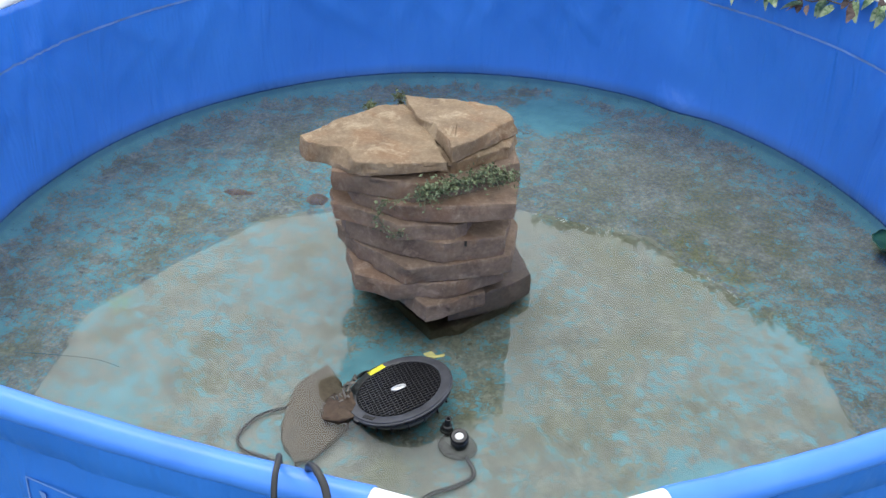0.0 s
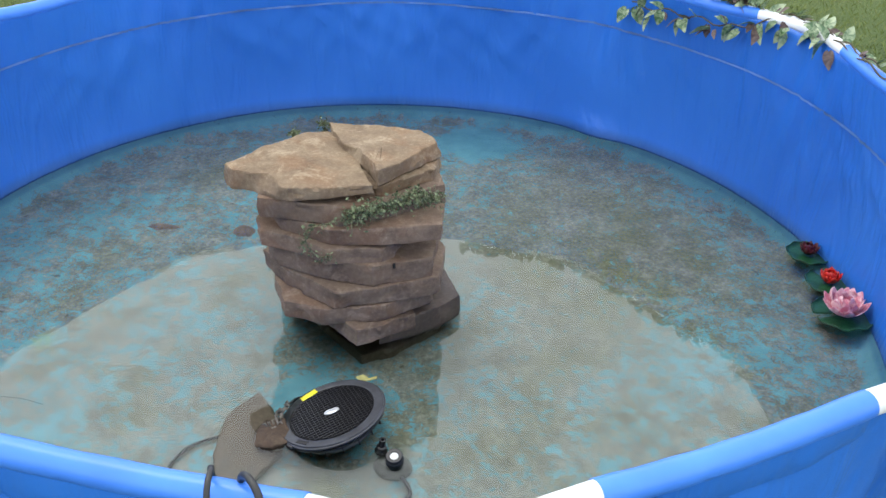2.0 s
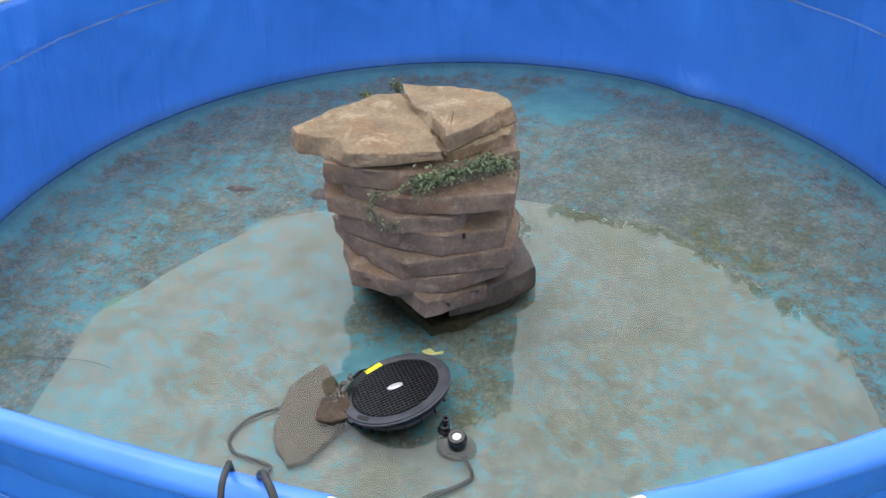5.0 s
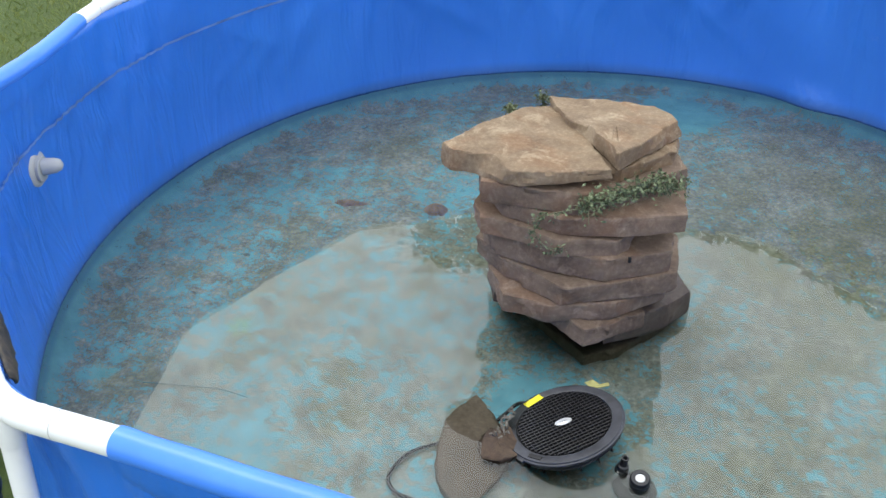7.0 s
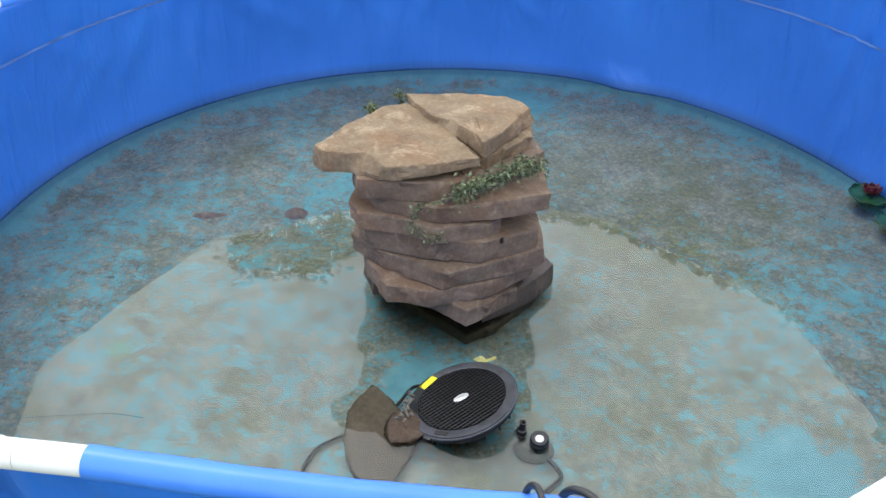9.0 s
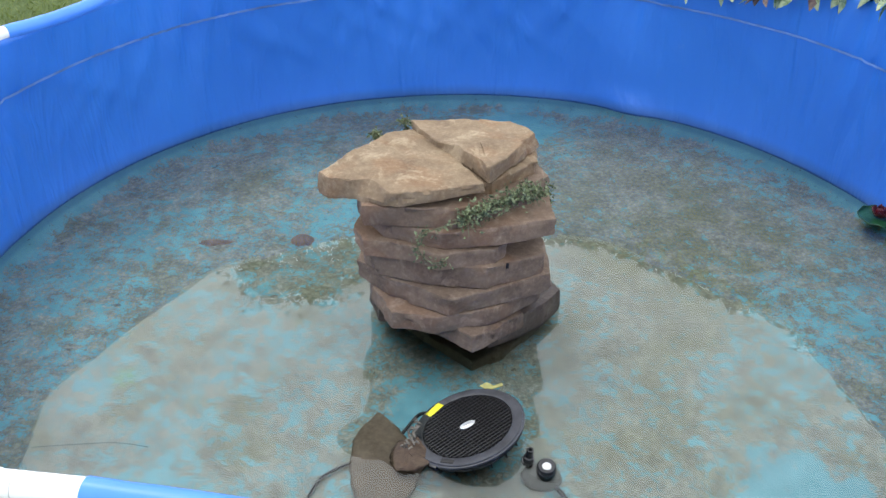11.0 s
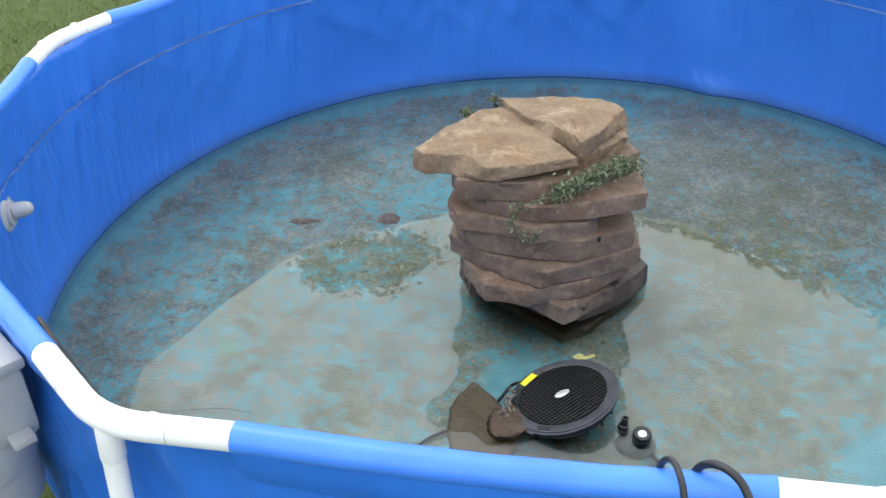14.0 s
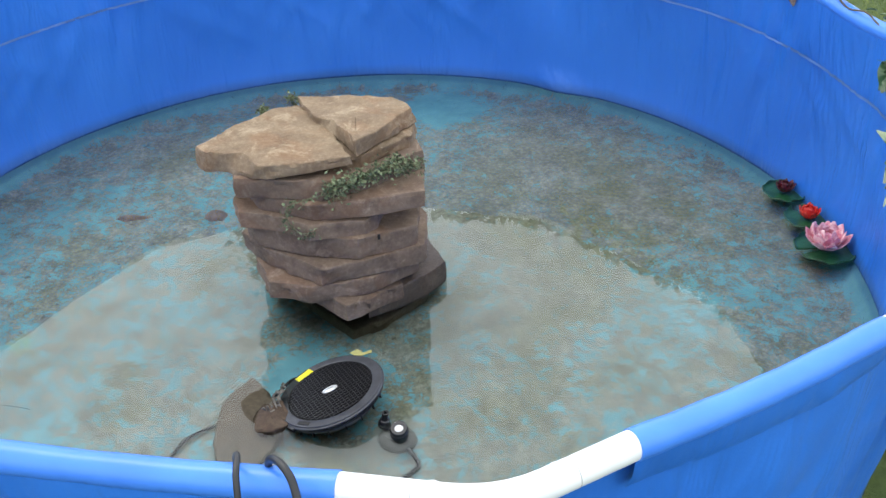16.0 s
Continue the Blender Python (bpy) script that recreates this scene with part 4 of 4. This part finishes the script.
# ---- floating lilies ----
def lily(x, y, r_pad, r_flower, petal_mat, layers, label, turn):
    top = thing("water_lily", (x, y, WATER), label, "artificial flower", group="floating water lilies")
    bm = bmesh.new()
    segs, rows = 44, []
    for f in (0.02, 0.35, 0.7, 0.9, 1.0, 1.04):
        row = []
        for k in range(segs):
            a = 0.16 + (2 * math.pi - 0.32) * k / (segs - 1) + turn
            rr = r_pad * min(f, 1.0) * (1 + 0.03 * math.sin(a * 7))
            z = WATER + 0.003 + (0.006 if f > 0.95 else 0.0) * (1 + 0.5 * math.sin(a * 9)) + (0.004 if f > 1.0 else 0)
            row.append(bm.verts.new((x + rr * math.cos(a), y + rr * math.sin(a), z)))
        rows.append(row)
    for a, b in zip(rows, rows[1:]):
        for k in range(segs - 1):
            bm.faces.new((a[k], a[k + 1], b[k + 1], b[k]))
    pad = part("pad", bm, PAD, top, "dark green plastic lily pad", smooth=60)
    pad.modifiers.new("thickness", "SOLIDIFY").thickness = 0.002
    rnd = random.Random(int(1000 * x))
    for li, (count, lean, length) in enumerate(layers):
        for k in range(count):
            a = 2 * math.pi * (k + 0.5 * (li % 2)) / count + rnd.uniform(-0.1, 0.1)
            ln, wd = length * r_flower * rnd.uniform(0.9, 1.08), length * r_flower * 0.36
            bm = bmesh.new()
            rows = []
            for s in range(7):
                t = s / 6
                w = wd * math.sin(math.pi * min(1, 0.12 + 0.86 * t)) ** 0.8 * (1 - 0.25 * t)
                th = radians(lean) * (0.55 + 0.65 * (1 - t))
                out, up = ln * t * math.cos(radians(lean) + 0.5 * t), ln * t * math.sin(radians(lean) + 0.5 * t)
                row = []
                for u in (-1, -0.5, 0, 0.5, 1):
                    lx, ly, lz = 0.006 + out, u * w, up + 0.18 * w * u * u + 0.008
                    row.append(bm.verts.new((x + lx * math.cos(a) - ly * math.sin(a), y + lx * math.sin(a) + ly * math.cos(a), WATER + lz)))
                rows.append(row)
            for p, q in zip(rows, rows[1:]):
                for j in range(4):
                    bm.faces.new((p[j], q[j], q[j + 1], p[j + 1]))
            pet = part("petal", bm, petal_mat, top, smooth=60)
            pet.modifiers.new("thickness", "SOLIDIFY").thickness = 0.0012
    part("flower_heart", lathe([(0, 0.0), (r_flower * 0.22, 0.004), (r_flower * 0.26, r_flower * 0.45), (r_flower * 0.1, r_flower * 0.62), (0, r_flower * 0.64)], 16, Matrix.Translation((x, y, WATER + 0.006))), petal_mat if petal_mat is PINK else POLLEN, top)


lily(1.368, 0.262, 0.090, 0.082, PINK, [(9, 12, 1.0), (9, 30, 0.92), (7, 52, 0.78), (5, 72, 0.58)], "pink and white water lily flower on a green pad", 3.5)
lily(1.347, 0.432, 0.074, 0.046, RED, [(9, 26, 0.95), (8, 50, 0.92), (6, 70, 0.85)], "bright red water lily bud on a green pad", 2.0)
lily(1.297, 0.596, 0.070, 0.041, MAROON, [(9, 24, 0.95), (8, 50, 0.88), (6, 72, 0.75)], "dark maroon water lily flower on a green pad", 0.6)


# ---- ivy garland along the rim ----
def ivy_leaf_mesh(name, length, width, material, curl):
    bm = bmesh.new()
    rows = []
    for s in range(8):
        t = s / 7
        w = width * (math.sin(math.pi * min(1.0, t * 0.93 + 0.03)) ** 0.7) * (1.15 - 0.75 * t)
        z = -curl * length * t * t
        rows.append([bm.verts.new((u * w, length * t - (0.10 * length if abs(u) == 1 and s < 2 else 0), z + abs(u) * w * 0.28)) for u in (-1, -0.5, 0, 0.5, 1)])
    for a, b in zip(rows, rows[1:]):
        for j in range(4):
            bm.faces.new((a[j], a[j + 1], b[j + 1], b[j]))
    me = bpy.data.meshes.new(name)
    bm.to_mesh(me)
    bm.free()
    me.materials.append(material)
    me.shade_smooth()
    return me


def build_garland():
    rnd = random.Random(21)
    path = []
    for k in range(60):
        th = 7.5 + 57.5 * k / 59
        r = rim_radius(th) - 0.014
        x, y = r * math.cos(radians(th)), r * math.sin(radians(th))
        p = Vector((x, y, rim_z(x, y) + 0.014 + 0.008 * math.sin(k * 0.9)))
        # past the joint it slips off the beam and sags along the wall
        f = max(0.0, min(1.0, (th - 40.0) / 7.0))
        path.append(p.lerp(on_wall(th, 0.665 - 0.0016 * (th - 45.0) + 0.010 * math.sin(th * 1.1), 0.022), f * f * (3 - 2 * f)))
    tail = [on_wall(t, z, 0.03) for t, z in ((6.5, 0.700), (4.8, 0.68), (3.0, 0.655), (1.2, 0.63), (-0.6, 0.60), (-2.2, 0.575), (-3.6, 0.545), (-4.8, 0.515))]
    path = tail[::-1] + path
    top = thing("ivy_garland", path[0], "artificial variegated ivy garland draped over the pool rim", "artificial plant")
    part("stem", tube(path, 0.0026, 7), STEM, top)
    kinds = [ivy_leaf_mesh("leaf", 0.070, 0.026, IVY, 0.25), ivy_leaf_mesh("leaf", 0.060, 0.030, IVY, 0.45), ivy_leaf_mesh("leaf", 0.068, 0.025, PURPLE, 0.3), ivy_leaf_mesh("leaf", 0.054, 0.020, PURPLE, 0.1)]
    base = Vector(path[0])
    for i, p in enumerate(path):
        dense = i < 8
        th = math.atan2(p.y, p.x)
        inw = Vector((-math.cos(th), -math.sin(th), 0))
        along = Vector((-math.sin(th), math.cos(th), 0))
        node = i % 4 == 1
        bare = not dense and math.degrees(th) < 30.0
        many = 5 if dense else rnd.choice((0, 0, 1)) if bare else (rnd.randint(3, 5) if node else (1 if rnd.random() < 0.25 else 0))
        for _ in range(many):
            me = rnd.choice(kinds[:2] if dense or bare or rnd.random() < 0.4 else kinds)
            hang = rnd.uniform(0.2, 1.0) if rnd.random() < 0.75 else rnd.uniform(-0.9, -0.1)
            if bare:
                hang = -0.3
            d = (inw * (rnd.uniform(-0.9, -0.3) if bare else rnd.uniform(0.1, 0.7)) + along * rnd.uniform(-0.9, 0.9) + Vector((0, 0, -hang))).normalized()
            drop = 0.0 if hang < 0 or dense else rnd.uniform(0, 0.03)
            ob = new("leaf", me)
            ob.parent = top
            q = d.to_track_quat("Y", "Z").to_matrix().to_4x4()
            off = inw * (-0.03 if bare else rnd.uniform(0.004, 0.03)) + along * rnd.uniform(-0.025, 0.025) - Vector((0, 0, drop))
            ob.matrix_local = Matrix.Translation(p + off - base) @ q @ Matrix.Rotation(rnd.uniform(-0.9, 0.9), 4, "Y") @ Matrix.Scale(rnd.uniform(0.85, 1.3) if dense else rnd.uniform(0.4, 0.6) if bare else rnd.uniform(0.6, 1.0), 4)


build_garland()


def build_rim_strand():
    """A second strand of the same ivy lying along the far beam."""
    rnd = random.Random(64)
    path = []
    for k in range(96):
        th = 21.0 + 70.0 * k / 95
        r = rim_radius(th) - 0.004
        x, y = r * math.cos(radians(th)), r * math.sin(radians(th))
        path.append(Vector((x, y, rim_z(x, y) + 0.022 + 0.008 * math.sin(k * 0.8))))
    top = thing("ivy_garland", path[0], "artificial ivy strand lying along the pool rim", "artificial plant")
    part("stem", tube(path, 0.0026, 7), STEM, top)
    kinds = [ivy_leaf_mesh("leaf", 0.074, 0.028, IVY, 0.25), ivy_leaf_mesh("leaf", 0.066, 0.024, PURPLE, 0.3)]
    base = Vector(path[0])
    for i, p in enumerate(path):
        th = math.atan2(p.y, p.x)
        inw = Vector((-math.cos(th), -math.sin(th), 0))
        along = Vector((-math.sin(th), math.cos(th), 0))
        low = math.degrees(th) < 45.0
        for _ in range(rnd.choice((0, 1, 1)) if low else rnd.choice((1, 2, 3, 5))):
            d = (inw * (rnd.uniform(-0.9, -0.1) if low else rnd.uniform(-0.3, 0.4)) + along * rnd.uniform(-0.8, 0.8) + Vector((0, 0, rnd.uniform(-0.4, 1.0)))).normalized()
            ob = new("leaf", rnd.choice(kinds))
            ob.parent = top
            off = along * rnd.uniform(-0.012, 0.012)
            ob.matrix_local = Matrix.Translation(p + off - base) @ d.to_track_quat("Y", "Z").to_matrix().to_4x4() @ Matrix.Rotation(rnd.uniform(-0.9, 0.9), 4, "Y") @ Matrix.Scale(rnd.uniform(0.45, 0.85), 4)


build_rim_strand()

# dried leaf-shaped ornament hooked inside the rim
bm = bmesh.new()
rows = []
pa, pb = Vector((-0.825, -1.185, 0.690)), Vector((-0.635, -1.350, 0.680))
for s in range(15):
    t = s / 14
    c = pa.lerp(pb, t) + Vector((0, 0, -0.012 * math.sin(math.pi * t)))
    w = 0.024 * math.sin(math.pi * (0.06 + 0.88 * t)) ** 0.7 * (1 + 0.12 * math.sin(s * 2.6))
    rows.append([bm.verts.new(c + Vector((0.25, 0.33, -0.9)).normalized() * (u * w) + Vector((0, 0, 0.006 * (1 - u * u)))) for u in (-1, -0.4, 0.4, 1)])
for a, b in zip(rows, rows[1:]):
    for j in range(3):
        bm.faces.new((a[j], a[j + 1], b[j + 1], b[j]))
leaf_strip = single("dried_leaf_strip", bm, DRIED, "dark brown dried leaf strip hooked on the pool rim", "ornament", smooth=60)
leaf_strip.modifiers.new("thickness", "SOLIDIFY").thickness = 0.004


# ---- filter housing outside the pool ----
def build_filter():
    c = Vector((-0.985, -1.262, 0.0))
    f = thing("filter_housing", c, "light grey plastic pool filter drum on a black pump base", "pool filter")
    turn = Matrix.Translation(c) @ Matrix.Rotation(radians(142.6), 4, "Z")
    part("base", box((0.17, 0.15, 0.04), turn @ Matrix.Translation((0, 0, 0.02)), 0.012), BLACK, f, "black plastic base")
    part("pump_motor", lathe([(0.0, 0.035), (0.062, 0.035), (0.066, 0.05), (0.066, 0.20), (0.075, 0.21), (0.075, 0.30), (0.06, 0.325), (0, 0.325)], 36, turn), BLACK, f, "black plastic pump motor")
    part("drum", lathe([(0.0, 0.318), (0.088, 0.318), (0.098, 0.325), (0.101, 0.335), (0.105, 0.425)], 48, turn), GREYP, f, "light grey plastic drum")
    part("collar", lathe([(0.100, 0.420), (0.109, 0.422), (0.1115, 0.428), (0.1115, 0.50), (0.107, 0.51), (0.10, 0.51)], 48, turn), GREYP, f)
    part("hopper", box((0.235, 0.205, 0.15), turn @ Matrix.Translation((0.0, 0, 0.572)), 0.022), GREYP, f, "grey plastic upper box")
    part("lid", box((0.245, 0.215, 0.024), turn @ Matrix.Translation((0.0, 0, 0.655)), 0.009), GREYP, f)
    part("bracket", box((0.05, 0.04, 0.014), turn @ Matrix.Translation((-0.125, -0.06, 0.52)), 0.004), GREYP, f)


build_filter()


# ---- tree beyond the lawn, mirrored in the water ----
def build_tree():
    rnd = random.Random(77)
    at = Vector((-3.55, 9.75, 0))
    tree = thing("tree", at, "slender leafy green tree beyond the lawn", "tree")
    part("trunk", tube(spline([at, at + Vector((0.1, 0, 2)), at + Vector((-0.05, 0.1, 4)), at + Vector((0, 0, 6.2))], 5), [0.16 - 0.009 * i for i in range(16)], 10), BARK, tree)
    verts, faces = [], []
    clumps = [Vector((rnd.gauss(0, 0.55), rnd.gauss(0, 0.55), rnd.uniform(3.2, 7.0))) for _ in range(46)]
    clumps += [Vector((-0.62, 0, 6.9)), Vector((-0.2, 0, 7.05)), Vector((0.35, 0, 6.75)), Vector((0.8, 0, 6.6)), Vector((-0.85, 0, 6.4))]
    for c in clumps:
        part("limb", tube([at + Vector((0, 0, max(1.5, c.z - 1.2))), at + c], [0.03, 0.008], 5), BARK, tree)
        for _ in range(190):
            p = c + Vector((rnd.gauss(0, 0.17), rnd.gauss(0, 0.17), rnd.gauss(0, 0.15)))
            leaf_quads(verts, faces, p, Vector((rnd.uniform(-1, 1), rnd.uniform(-1, 1), rnd.uniform(-1, 0.4))), rnd.uniform(0.08, 0.13), rnd.uniform(0.026, 0.042), rnd)
    me = bpy.data.meshes.new("crown")
    me.from_pydata(verts, [], faces)
    me.materials.append(CROWN)
    ob = new("crown", me)
    ob.parent = tree
    tagged(ob, "loose crown of small green leaves", kind="stuff")


build_tree()
build_grass()
